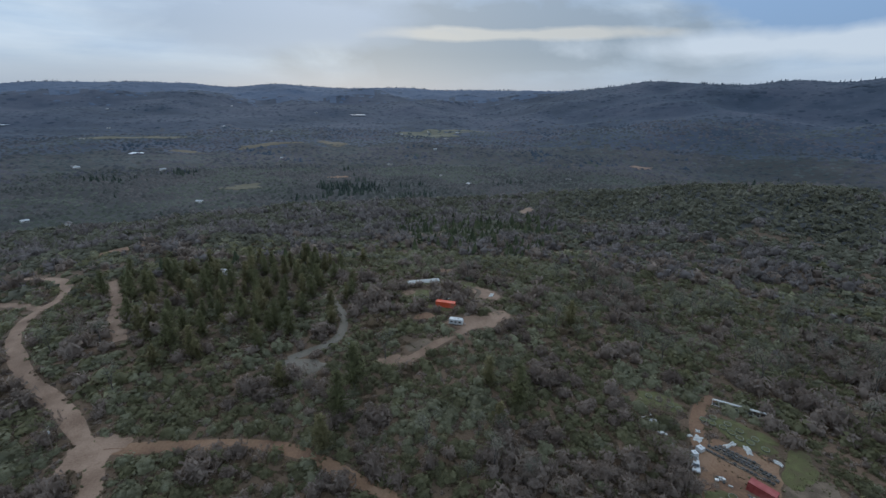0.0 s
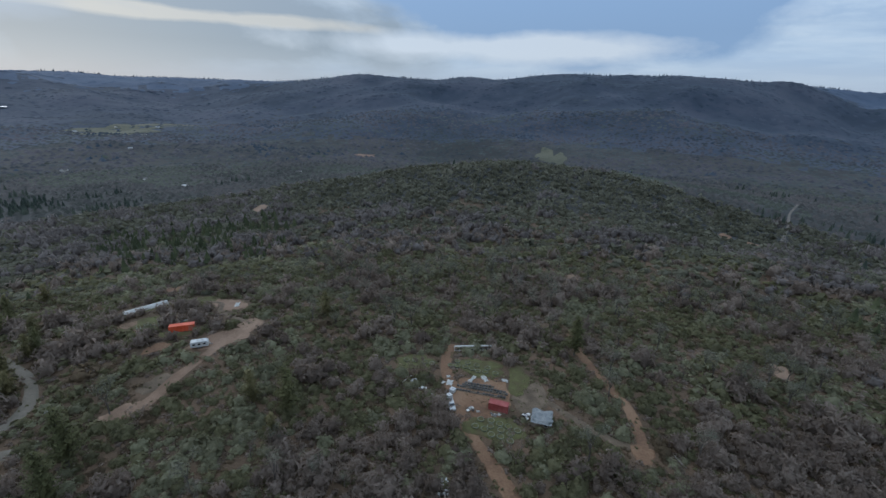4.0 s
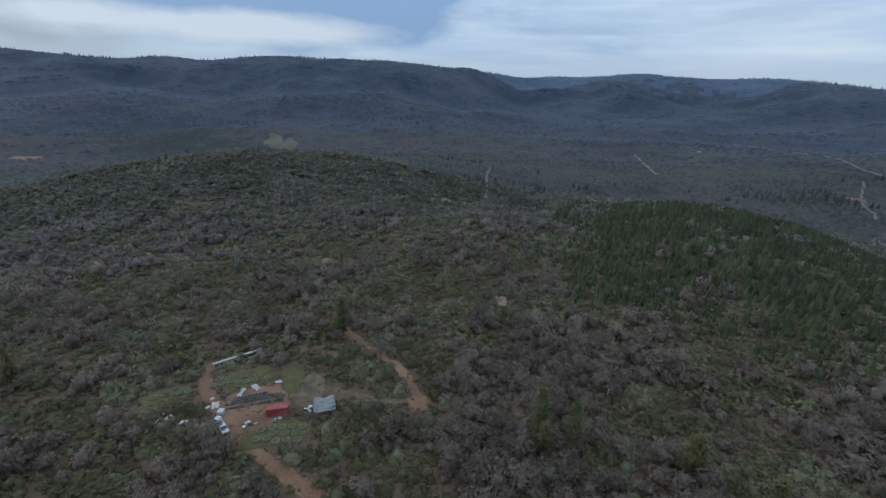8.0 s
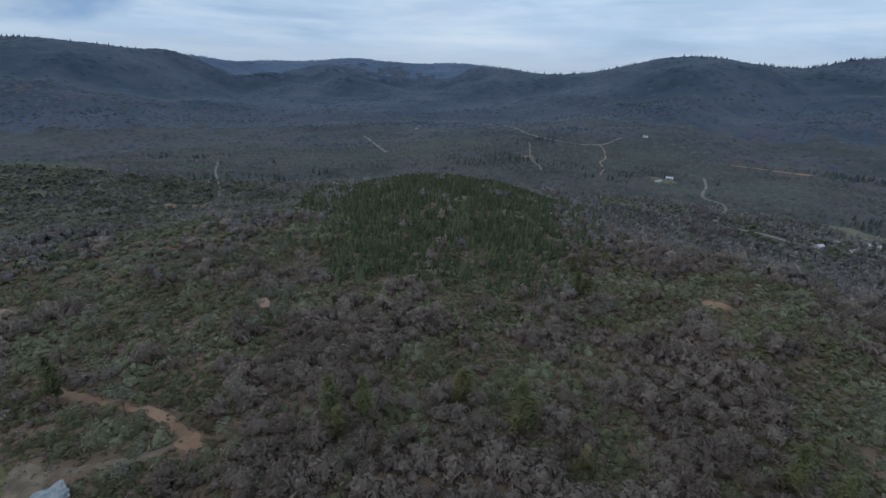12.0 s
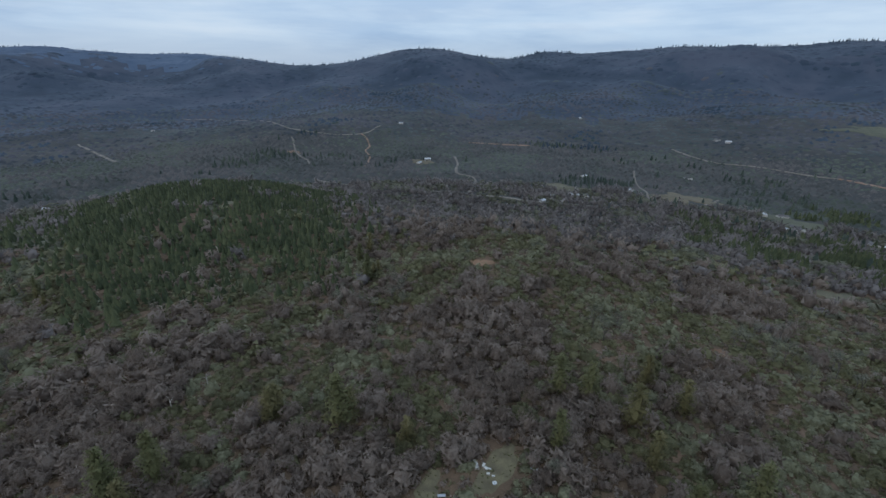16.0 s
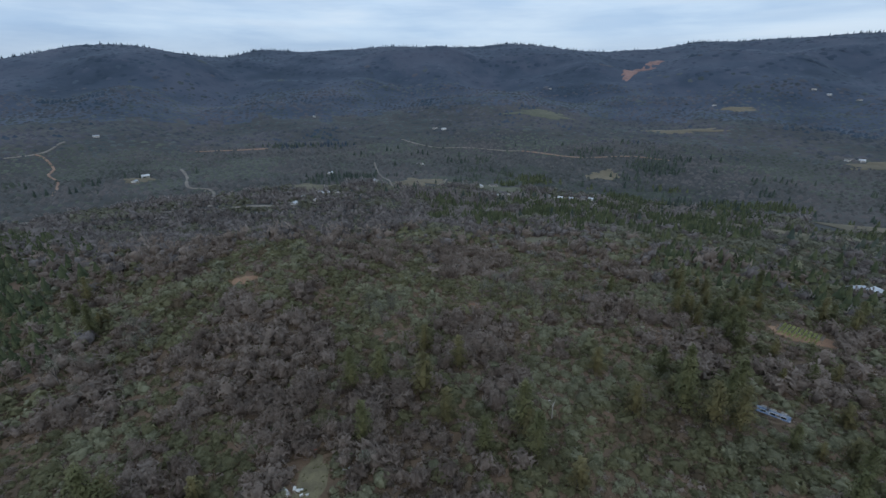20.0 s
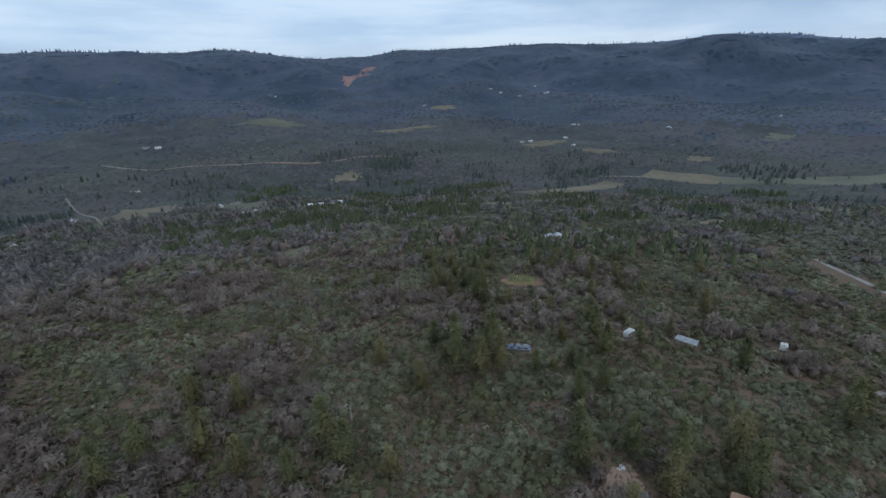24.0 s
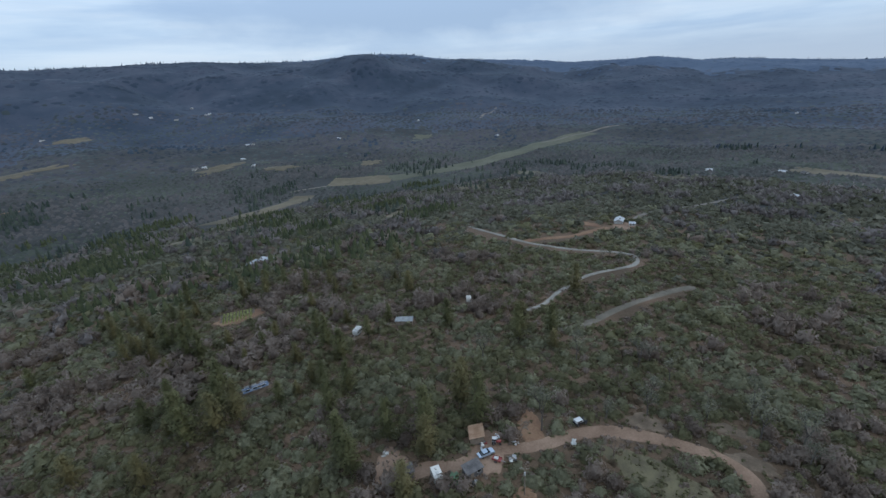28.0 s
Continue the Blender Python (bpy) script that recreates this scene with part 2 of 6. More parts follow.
M_BRUSHFIELD = matter("thin pale brush and grass", [(0.056, 0.050, 0.030), (0.080, 0.070, 0.042), (0.105, 0.092, 0.058)], 0.95, (0.03, 0.3), 0.3)
M_CUT = matter("reddish cleared ground", [(0.105, 0.062, 0.055), (0.138, 0.081, 0.069), (0.177, 0.106, 0.090)], 0.95, (0.01, 0.08), 0.2)

# ---- the lie of the land: metres, the aircraft hovers over the origin ----
# height angle of the far ridges, every four degrees of the compass from south round by west
SKYLINE = [2.45, 2.66, 3.21, 3.14, 3.21, 3.43, 3.39, 3.15, 3.21, 3.16, 3.34, 3.48, 3.21, 2.61, 2.26, 1.93, 1.56, 1.27,
           1.25, 1.22, 0.67, 0.54, 0.17, -0.17, -0.29, -0.22, -0.16, -0.1, -0.03, 0.03, 0.09, 0.16, 0.22, 0.28, 0.34, 0.71,
           0.74, 0.84, 0.73, 0.55, 0.87, 0.75, 0.59, 0.71, 0.73, 0.52, 0.57, 0.6, 0.52, 0.68, 1.18, 1.66, 1.54, 1.39,
           1.74, 1.59, 2.09, 2.48, 2.32, 2.36, 2.45, 2.15, 1.9, 1.59, 1.19, 1.43, 1.5, 1.9, 1.73, 1.63, 1.71, 1.59,
           1.18, 0.86, 1.13, 1.9, 2.64, 2.87, 2.29, 1.93, 2.7, 2.57, 2.6, 3.03, 3.19, 3.14, 3.17, 3.4, 3.14, 2.62]
# hills and hollows: compass degrees, distance, height, width across, width along the line of sight, all in metres
HILLS = [(45, 665, 52, 235, 150), (101, 435, 32, 95, 105), (134, 270, 14, 110, 80), (140, 450, -16, 180, 90), (-36, 325, 16, 60, 90),
         (0, 205, 7, 70, 60), (70, 330, 10, 60, 60), (72, 560, -14, 90, 110), (-95, 620, 14, 260, 160), (-110, 330, 6, 90, 90), (114, 215, -10, 42, 65), (170, 235, -8, 60, 65),
         (40, 1150, -22, 420, 220), (112, 1250, 26, 300, 220), (-176, 640, -14, 240, 130), (-152, 760, -12, 260, 150), (170, 1350, 22, 330, 200)]


def waves(x, y, size, seed):
    """Smooth rolling of about that wavelength, between -1 and 1."""
    total = 0.0
    for i in range(5):
        a = seed * 1.7 + i * 2.399
        w = 6.2832 / (size * (0.75 + 0.17 * i))
        total = total + np.sin((x * np.cos(a) + y * np.sin(a)) * w + seed * 3.1 + i * 1.3)
    return total / 5 * 1.4


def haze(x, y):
    """Distance by which the haze-tinted colours are chosen: uneven, so that no ring is seen."""
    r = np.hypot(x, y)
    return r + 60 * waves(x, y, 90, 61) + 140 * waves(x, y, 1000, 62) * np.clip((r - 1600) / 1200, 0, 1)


def far_ridge(az):
    """How far off the skyline stands in that direction."""
    stops = [-180, -150, -120, -105, -50, 5, 18, 65, 78, 100, 114, 140, 180]
    return np.interp(az, stops, [3000, 3300, 3900, 4400, 4500, 4500, 3300, 3100, 4400, 4400, 2900, 3000, 3000])


def land(x, y):
    """The ground's height at x, y (arrays or numbers)."""
    x, y = np.asarray(x, float), np.asarray(y, float)
    r, az = np.hypot(x, y) + 1e-6, np.degrees(np.arctan2(x, y))
    z = -75 * (1 - np.exp(-(r / 550) ** 2.2))
    for a, d, h, across, along in HILLS:
        cx, cy = d * np.sin(np.radians(a)), d * np.cos(np.radians(a))
        u, v = (x - cx) * np.cos(np.radians(a)) - (y - cy) * np.sin(np.radians(a)), (x - cx) * np.sin(np.radians(a)) + (y - cy) * np.cos(np.radians(a))
        z = z + h * np.exp(-(u / across) ** 2 / 2 - (v / along) ** 2 / 2)
    far = far_ridge(az)
    s = (az + 180) / 4
    i, f = np.floor(s).astype(int), s - np.floor(s)
    sky = np.array(SKYLINE)
    p0, p1, p2, p3 = sky[(i - 1) % 90], sky[i % 90], sky[(i + 1) % 90], sky[(i + 2) % 90]
    angle = p1 + 0.5 * f * (p2 - p0 + f * (2 * p0 - 5 * p1 + 4 * p2 - p3 + f * (3 * (p1 - p2) + p3 - p0)))
    top = 88 + far * np.tan(np.radians(angle - 0.05)) + 75
    d = (r - far) / np.where(r < far, 0.25 * far, 0.5 * far)
    crest = np.exp(-d * d / 2)
    slope = np.clip((far - r) / (0.3 * far), 0, 1)
    spurs = 1 + (0.34 * waves(x, y, 760, 4) + 0.14 * waves(x, y, 310, 14)) * slope ** 1.3 * (r > 700)
    z = z + top * crest * spurs
    ramp = np.clip((r - 260) / 700, 0, 1) * (1 - crest ** 2)
    z = z + 2.2 * waves(x, y, 120, 1) * np.clip((r - 60) / 200, 0, 1) * (1 - crest ** 2) + 5 * waves(x, y, 430, 2) * ramp + 7 * waves(x, y, 1100, 3) * ramp
    return z + 9 * waves(x, y, 520, 6) * np.clip((r - 900) / 600, 0, 1) * (1 - crest ** 2)


# ---- helpers for meshes ----
def mesh_of(name, verts, faces, mat, smooth=False):
    me = bpy.data.meshes.new(name)
    me.from_pydata([tuple(v) for v in verts], [], faces)
    me.materials.append(mat)
    if smooth:
        me.polygons.foreach_set("use_smooth", [True] * len(me.polygons))
    me.update()
    return me


def array_mesh(name, verts, faces, mat, smooth=False):
    """A mesh from arrays; faces all of one size."""
    verts, faces = np.asarray(verts, np.float32), np.asarray(faces, np.int32)
    n, k = faces.shape
    me = bpy.data.meshes.new(name)
    me.vertices.add(len(verts))
    me.vertices.foreach_set("co", verts.ravel())
    me.loops.add(n * k)
    me.loops.foreach_set("vertex_index", faces.ravel())
    me.polygons.add(n)
    me.polygons.foreach_set("loop_start", np.arange(0, n * k, k, dtype=np.int32))
    if smooth:
        me.polygons.foreach_set("use_smooth", np.ones(n, bool))
    me.materials.append(mat)
    me.update(calc_edges=True)
    return me


# ---- the ground, one sheet to the horizon ----
rings, spokes = 210, 480
rr = np.concatenate([[0.0], np.geomspace(12, 4950, rings)])
aa = np.linspace(0, 2 * np.pi, spokes, endpoint=False)
gx, gy = np.outer(rr, np.sin(aa)), np.outer(rr, np.cos(aa))
gv = np.stack([gx, gy, land(gx, gy)], -1).reshape(-1, 3)
i0 = (np.arange(rings)[:, None] * spokes + np.arange(spokes)[None])
i1 = (np.arange(rings)[:, None] * spokes + (np.arange(spokes)[None] + 1) % spokes)
gf = np.stack([i0, i0 + spokes, i1 + spokes, i1], -1).reshape(-1, 4)
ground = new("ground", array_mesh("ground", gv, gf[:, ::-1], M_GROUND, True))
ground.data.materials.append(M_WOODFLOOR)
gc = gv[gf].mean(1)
# the ground's colour carries the haze: greyer, then bluer farther out
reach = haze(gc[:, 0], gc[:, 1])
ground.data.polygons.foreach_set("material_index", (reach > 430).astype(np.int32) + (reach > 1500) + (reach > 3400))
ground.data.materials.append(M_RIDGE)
ground.data.materials.append(M_HAZERIDGE)
tagged(ground, "brown hillside soil with dry litter and thin grass", "ground", kind="structure")

CLEAR = []      # points and reach of what stays free of brush


def smooth_line(pts, step):
    pts = np.array(pts, float)
    ext = np.vstack([2 * pts[0] - pts[1], pts, 2 * pts[-1] - pts[-2]])
    out = []
    for i in range(1, len(ext) - 2):
        p0, p1, p2, p3 = ext[i - 1:i + 3]
        n = max(2, int(np.linalg.norm(p2 - p1) / step))
        for f in np.arange(n) / n:
            out.append(p1 + 0.5 * f * (p2 - p0 + f * (2 * p0 - 5 * p1 + 4 * p2 - p3 + f * (3 * (p1 - p2) + p3 - p0))))
    return np.array(out + [pts[-1]])


def road(name, pts, width, mat, label, lift=0.12, step=2.5, category="road"):
    line = smooth_line(pts, step)
    way = np.gradient(line, axis=0)
    way /= np.linalg.norm(way, axis=1)[:, None] + 1e-9
    side = np.stack([way[:, 1], -way[:, 0]], -1)
    cols = np.array([-1.0, -0.72, -0.35, 0, 0.35, 0.72, 1.0])
    n = len(line)
    wob = width / 2 * (1 + 0.06 * np.sin(np.arange(n) * 0.9 + len(pts)) + 0.10 * np.sin(np.arange(n) * 0.37))
    p = line[:, None] + side[:, None] * (cols[None, :, None] * wob[:, None, None])
    z = land(p[..., 0], p[..., 1]) + lift + np.array([-lift * 1.2, 0, -0.05, 0.03, -0.05, 0, -lift * 1.2])
    v = np.concatenate([p, z[..., None]], -1).reshape(-1, 3)
    k = len(cols)
    a = (np.arange(n - 1)[:, None] * k + np.arange(k - 1)[None]).ravel()
    ob = new(name, array_mesh(name, v, np.stack([a, a + 1, a + k + 1, a + k], -1), mat, True))
    CLEAR.append((line, width / 2 - 0.2))
    return tagged(ob, label, category, kind="structure")


def patch(name, x, y, across, along, turn, mat, label, lift=0.07, category="clearing", clear=0.9, seed=0, rag=0.2):
    """An uneven bare or grassy place, across metres wide and along metres long."""
    n = 44
    rng = random.Random(seed + int(x * 7 + y))
    ph = [rng.uniform(0, 6.28) for _ in range(4)]
    v, f = [], []
    c, s = math.cos(radians(turn)), math.sin(radians(turn))
    k = [0.0, 0.35, 0.6, 0.8, 0.93, 1.0]
    for j, q in enumerate(k):
        for i in range(n):
            t = 6.2832 * i / n
            w = 1 + rag * (math.sin(2 * t + ph[0]) * 0.5 + math.sin(3 * t + ph[1]) * 0.45 + math.sin(5 * t + ph[2]) * 0.4 + math.sin(9 * t + ph[3]) * 0.3)
            px, py = q * w * across / 2 * math.cos(t), q * w * along / 2 * math.sin(t)
            v.append((x + px * c - py * s, y + px * s + py * c))
    v = np.array(v)
    z = land(v[:, 0], v[:, 1]) + np.repeat([lift] * 5 + [-0.05], n)
    for j in range(len(k) - 1):
        for i in range(n):
            a, b = j * n + i, j * n + (i + 1) % n
            f.append((a, a + n, b + n, b) if j else (a, a + n, b + n, b))
    ob = new(name, array_mesh(name, np.column_stack([v, z]), np.array(f), mat, True))
    if clear:
        q = np.linspace(-1, 1, 9)
        pts = np.array([(x + a * across / 2 * c - b * along / 2 * s, y + a * across / 2 * s + b * along / 2 * c) for a in q for b in q if a * a + b * b < 1])
        CLEAR.append((pts, clear * max(across, along) / 11))
    return tagged(ob, label, category, kind="structure")


# dirt roads on the ridge
road("road", [(-76, 66), (-83, 81), (-89, 91), (-99, 100), (-110, 109), (-123, 118), (-139, 128), (-155, 142), (-168, 155), (-178, 171), (-180, 182), (-180, 192), (-187, 205), (-198, 214), (-214, 219), (-236, 223)], 5.4, M_ROAD, "wide tan dirt road winding along the ridge")
road("road", [(-90, 96), (-80, 96.5), (-67, 97.5), (-53, 98), (-45, 97), (-37, 95), (-29, 91), (-19, 85), (-13, 82), (-3, 75)], 4.2, M_RED, "narrow reddish dirt track through the brush")
road("road", [(-181, 182), (-194, 188), (-209, 192), (-236, 200)], 4.0, M_ROAD, "tan dirt side road")
road("road", [(-120, 147), (-124, 153), (-132, 161), (-144, 180), (-159, 200), (-166, 208)], 4.5, M_ROAD, "overgrown tan dirt track")
road("road", [(-54, 138), (-47, 144), (-42, 148), (-39, 156), (-41, 170), (-48, 184), (-54, 195)], 3.8, M_GREYROAD, "pale gravel drive bending round the knoll")
road("road", [(-22, 137), (-15, 137), (-9, 140), (-3, 147), (5, 154), (13, 161), (21, 166), (30, 171)], 3.8, M_ROAD, "tan dirt drive to the trailer")
road("road", [(57, 45), (60.4, 54), (63.3, 68), (66.8, 85), (71.5, 95), (77.7, 110), (85, 120), (91, 124)], 4.2, M_RED, "red dirt drive into the planted yard")
road("road", [(142, 110), (131, 97), (121.6, 76), (116.6, 64), (108.4, 54.4), (102, 48)], 3.4, M_RED, "red dirt track curving through the brush")
road("road", [(103, 50), (99.5, 57), (97.6, 65), (96.5, 73), (96, 80), (93, 87)], 2.8, M_TRAMPLED, "short red dirt track to the shed")
road("road", [(-59, -62.8), (-62.6, -60.4), (-68, -54), (-76.4, -51), (-81.7, -44.4), (-87.6, -39.3), (-93.4, -35.7), (-100, -28.9), (-104.2, -19.7), (-106.5, -10.3), (-107, -1), (-104, 4.5), (-96.7, 7.7), (-88, 10)], 4.6, M_ROAD, "tan dirt drive curving past the sheds")
road("road", [(-272, -194), (-255, -162), (-244, -132), (-243, -113), (-243, -99), (-244, -84), (-245, -71), (-242, -63), (-235, -59), (-226, -58), (-217, -63), (-208, -70), (-198, -75), (-189, -76), (-179, -78), (-170, -78), (-162, -79), (-154, -83)], 2.8, M_PALEGRAVEL, "pale gravel road winding across the brush slope", 0.3)
CLEAR.append((smooth_line([(-266, -190), (-250, -160), (-240, -131), (-239, -113), (-239, -99), (-240, -84), (-240, -70)], 2.5), 3.8))
CLEAR.append((smooth_line([(-234, -57), (-224, -57), (-214, -62), (-205, -68), (-196, -73)], 2.5), 3.0))
road("road", [(-215, -28), (-206, -34), (-191, -42), (-176, -49), (-162, -54), (-153, -58), (-147, -64)], 3.6, M_GREYROAD, "pale gravel road along the brush slope", 0.2)
CLEAR.append((smooth_line([(-203, -33), (-189, -40), (-174, -47), (-161, -52)], 2.5), 2.8))
road("road", [(-245, -132), (-257, -122), (-269, -110), (-283, -104), (-300, -97)], 5.0, M_RED, "red dirt drive to the far house", 0.2)
CLEAR.append((smooth_line([(-254, -121), (-266, -109), (-281, -102)], 2.5), 4.5))

# bare and grassy places
patch("clearing", -92, 95, 16, 12, 20, M_ROAD, "wide tan dirt junction of the ridge roads", 0.13)
patch("clearing", -47, 134, 16, 9, 0, M_GREYROAD, "pale gravel parking place")
patch("clearing", 14, 165, 24, 10, 10, M_ROAD, "bare tan dirt yard beside the trailer")
patch("clearing", 80, 92, 22, 20, 40, M_RED, "bare red dirt yard", 0.08)
patch("clearing", 92, 83, 12, 20, -40, M_TRAMPLED, "trampled brown dirt yard", 0.10)
patch("clearing", 89.5, 106, 19, 11, -40, M_GRASS, "green grass plot with planter rings", 0.16, "grass")
patch("clearing", 73, 78, 18, 11, -45, M_GRASS, "green grass plot with planter rings", 0.16, "grass")
patch("clearing", 96, 93, 7, 20, -40, M_GRASS, "green grass strip", 0.12, "grass")
patch("clearing", 71, 120, 16, 9, -20, M_GRASS, "green grass plot with planter rings", 0.12, "grass")
patch("clearing", 102.5, 49.5, 9, 6, 30, M_RED, "bare red dirt turning place", 0.14)
patch("clearing", 185, 47, 6, 13, -60, M_ROAD, "small bare scar in the brush")
patch("clearing", 200, 158, 6, 14, -30, M_ROAD, "small bare scar in the brush")
patch("clearing", 156, -151, 13, 8, 40, M_RED, "small red dirt scar in the brush")
patch("clearing", 47, -176, 8, 6, 0, M_RED, "small red dirt scar in the brush")
patch("clearing", 57, -64, 7, 21, 20, M_DRYGRASS, "worn grassy clearing with scattered junk")
patch("clearing", 63, -47, 12, 5, -60, M_DRYGRASS, "worn grassy clearing")
patch("clearing", -58, -69, 9, 12, -30, M_ROAD, "bare tan dirt yard")
patch("clearing", -76, -51, 16, 10, 35, M_ROAD, "bare tan dirt yard with parked car", 0.14)
patch("clearing", -90, -46, 14, 7, 30, M_RED, "bare tan dirt bank")
patch("clearing", -68, -36, 8, 6, 0, M_RED, "red dirt patch under the pole")
patch("clearing", -302, -111, 18, 9, 70, M_RED, "bare orange clay bank by the house", 0.2)
patch("clearing", 4, 234, 14, 8, 0, M_RED, "red clay cut at the end of the yard")
patch("clearing", 22, 197, 12, 18, 30, M_ROAD, "bare tan dirt bank")
patch("clearing", -10, 194, 20, 8, 10, M_GRASS, "grass plot with pots")
patch("clearing", -56, -131, 11, 6, -20, M_TRAMPLED, "bare yard round the tarp-roofed house", 0.1)
patch("clearing", -100, -128, 9, 5, 20, M_TRAMPLED, "bare yard round the old trailer", 0.1)
patch("clearing", -117, -119, 10, 5, 125, M_TRAMPLED, "bare yard round the long shed", 0.1)
patch("clearing", -149, -109, 6, 5, 0, M_TRAMPLED, "bare ground under the small trailer", 0.1)
patch("clearing", -85, -198, 24, 15, -30, M_RED, "bare soil round the garden plot", 0.1)
patch("clearing", -308, -88, 22, 14, 12, M_ROAD, "bare yard round the far house", 0.2)
patch("clearing", -205, 270, 18, 26, -40, M_RED, "bare dirt shoulder on the far knoll", 0.2)
patch("clearing", -9, 210, 22, 7, 14, M_GRASS, "grass strip round the greenhouse", 0.1)
patch("clearing", -113, 217, 9, 8, 0, M_RED, "bare ground round the cabin", 0.1)
patch("clearing", 1, 178, 14, 6, -14, M_GRASS, "grass under the orange container", 0.05)

patch("clearing", -92, -14, 10, 30, -4, M_DRYGRASS, "thin brown grass inside the bend of the drive", 0.05, "grass", 0.45)
patch("clearing", -110, -21, 8, 9, 0, M_TRAMPLED, "worn bare ground beside the drive", 0.06, clear=0.6)
patch("clearing", -110, 4, 5, 12, 0, M_TRAMPLED, "reddish eroded bank beside the drive", 0.06, clear=0.6)
patch("clearing", -120, -2, 5, 9, 10, M_TRAMPLED, "bare sandy scar among the shrubs", 0.06, clear=0.6)
patch("clearing", -6.5, 169.5, 9, 6, 0, M_RED, "bare red dirt beside the orange container", 0.07)
patch("clearing", -7, 147, 11, 9, 20, M_TRAMPLED, "trampled brown ground beside the drive", 0.06, clear=0.6)
patch("clearing", -16, 138, 10, 6, 20, M_ROAD, "wide bare foot of the drive", 0.09)
patch("clearing", 26, 172, 9, 10, 30, M_ROAD, "bare tan dirt bank", 0.09)
patch("clearing", -15, 195, 6, 7, 0, M_ROAD, "bare tan dirt on the terrace", 0.09)
patch("clearing", 12, 209, 14, 12, 0, M_GRASS, "green grass plot above the dirt bank", 0.06, "grass", 0.7)
road("road", [(26, 172), (21, 181), (17, 190), (19, 200), (13, 207)], 2.6, M_TRAMPLED, "narrow brown track up the terraces")

# far roads, meadows and ponds
FARWAY = dict(lift=0.9, step=14, category="road")
MIDWAY = dict(lift=0.5, step=8, category="road")
road("road", [(1030, -378), (1011, -373), (904, -338), (830, -330), (782, -315)], 4.2, M_PALEROAD, "pale dirt road climbing the far hillside", **FARWAY)
road("road", [(990, -533), (963, -531), (900, -505), (875, -480), (791, -443), (700, -380)], 4.2, M_PALERED, "red dirt road climbing the far hillside", **FARWAY)
road("road", [(1811, -289), (1594, -438), (1350, -430), (1129, -417), (1044, -451), (990, -533), (1048, -622)], 5, M_PALEROAD, "pale road along the far hillside", **FARWAY)
road("road", [(1336, 8), (1172, -21), (1003, -42)], 6, M_PALEROAD, "pale road in the far valley", **FARWAY)
road("road", [(640, -262), (572, -294), (513, -328), (465, -358), (418, -380), (384, -406), (335, -428), (290, -470)], 4.5, M_PALEROAD, "pale valley road seen between trees", **MIDWAY)
road("road", [(835, -744), (776, -790), (716, -831)], 7, M_PALERED, "reddish track on the far hillside", **FARWAY)
road("road", [(695, -583), (635, -540), (555, -471), (510, -470), (428, -385)], 4.5, M_PALEROAD, "pale lane down the hillside", **MIDWAY)
road("road", [(483, -1049), (375, -977), (308, -977), (240, -971), (165, -969)], 4.5, M_PALEROAD, "pale dirt road along the valley side", **FARWAY)
road("road", [(165, -969), (77, -943), (-3, -965), (-61, -986), (-122, -972)], 7, M_PALERED, "red dirt road along the valley side", **FARWAY)
road("road", [(420, -780), (370, -700), (310, -620), (280, -575), (236, -542), (228, -600), (240, -693)], 3.4, M_PALEROAD, "pale valley lane round a meadow", **MIDWAY)
road("road", [(130, -600), (108, -548), (90, -500), (77, -456), (58, -393)], 4, M_PALEROAD, "pale valley lane", **MIDWAY)
road("road", [(-1374, -915), (-1500, -970), (-1678, -1036)], 10, M_PALEROAD, "pale road on the far hill", **FARWAY)
road("road", [(-330, -88), (-360, -85), (-419, -63), (-516, -40)], 4, M_PALEROAD, "pale gravel lane on the brush slope", **MIDWAY)
road("road", [(814, 252), (700, 222), (602, 189), (525, 167)], 3.2, M_PALEROAD, "pale track below the brush hill", **MIDWAY)
road("road", [(-440, -700), (-520, -675), (-560, -640), (-640, -610)], 5, M_PALEROAD, "pale valley road beside the long meadow", **MIDWAY)
road("road", [(-1060, -520), (-1253, -478), (-1400, -440)], 8, M_PALEROAD, "pale valley road beyond the meadow", **FARWAY)
FAR_OPEN = dict(lift=0.7, category="meadow", clear=0.55, rag=0.45)
road("meadow", [(-600, -610), (-660, -572), (-704, -545), (-849, -524), (-1036, -508), (-1253, -478)], 62, M_FIELD, "long green valley meadow", 0.7, 18, "meadow")
road("meadow", [(-530, -700), (-565, -650), (-600, -605)], 66, M_MEADOW, "pale valley meadow between pines", 0.6, 14, "meadow")
road("meadow", [(-245, -585), (-267, -606), (-304, -615), (-338, -610), (-401, -633), (-440, -660)], 40, M_MEADOW, "pale valley meadow between pines", 0.6, 10, "meadow")
road("meadow", [(-110, -500), (-140, -489), (-162, -490), (-222, -497), (-279, -510)], 26, M_MEADOW, "pale valley meadow between pines", 0.6, 10, "meadow")
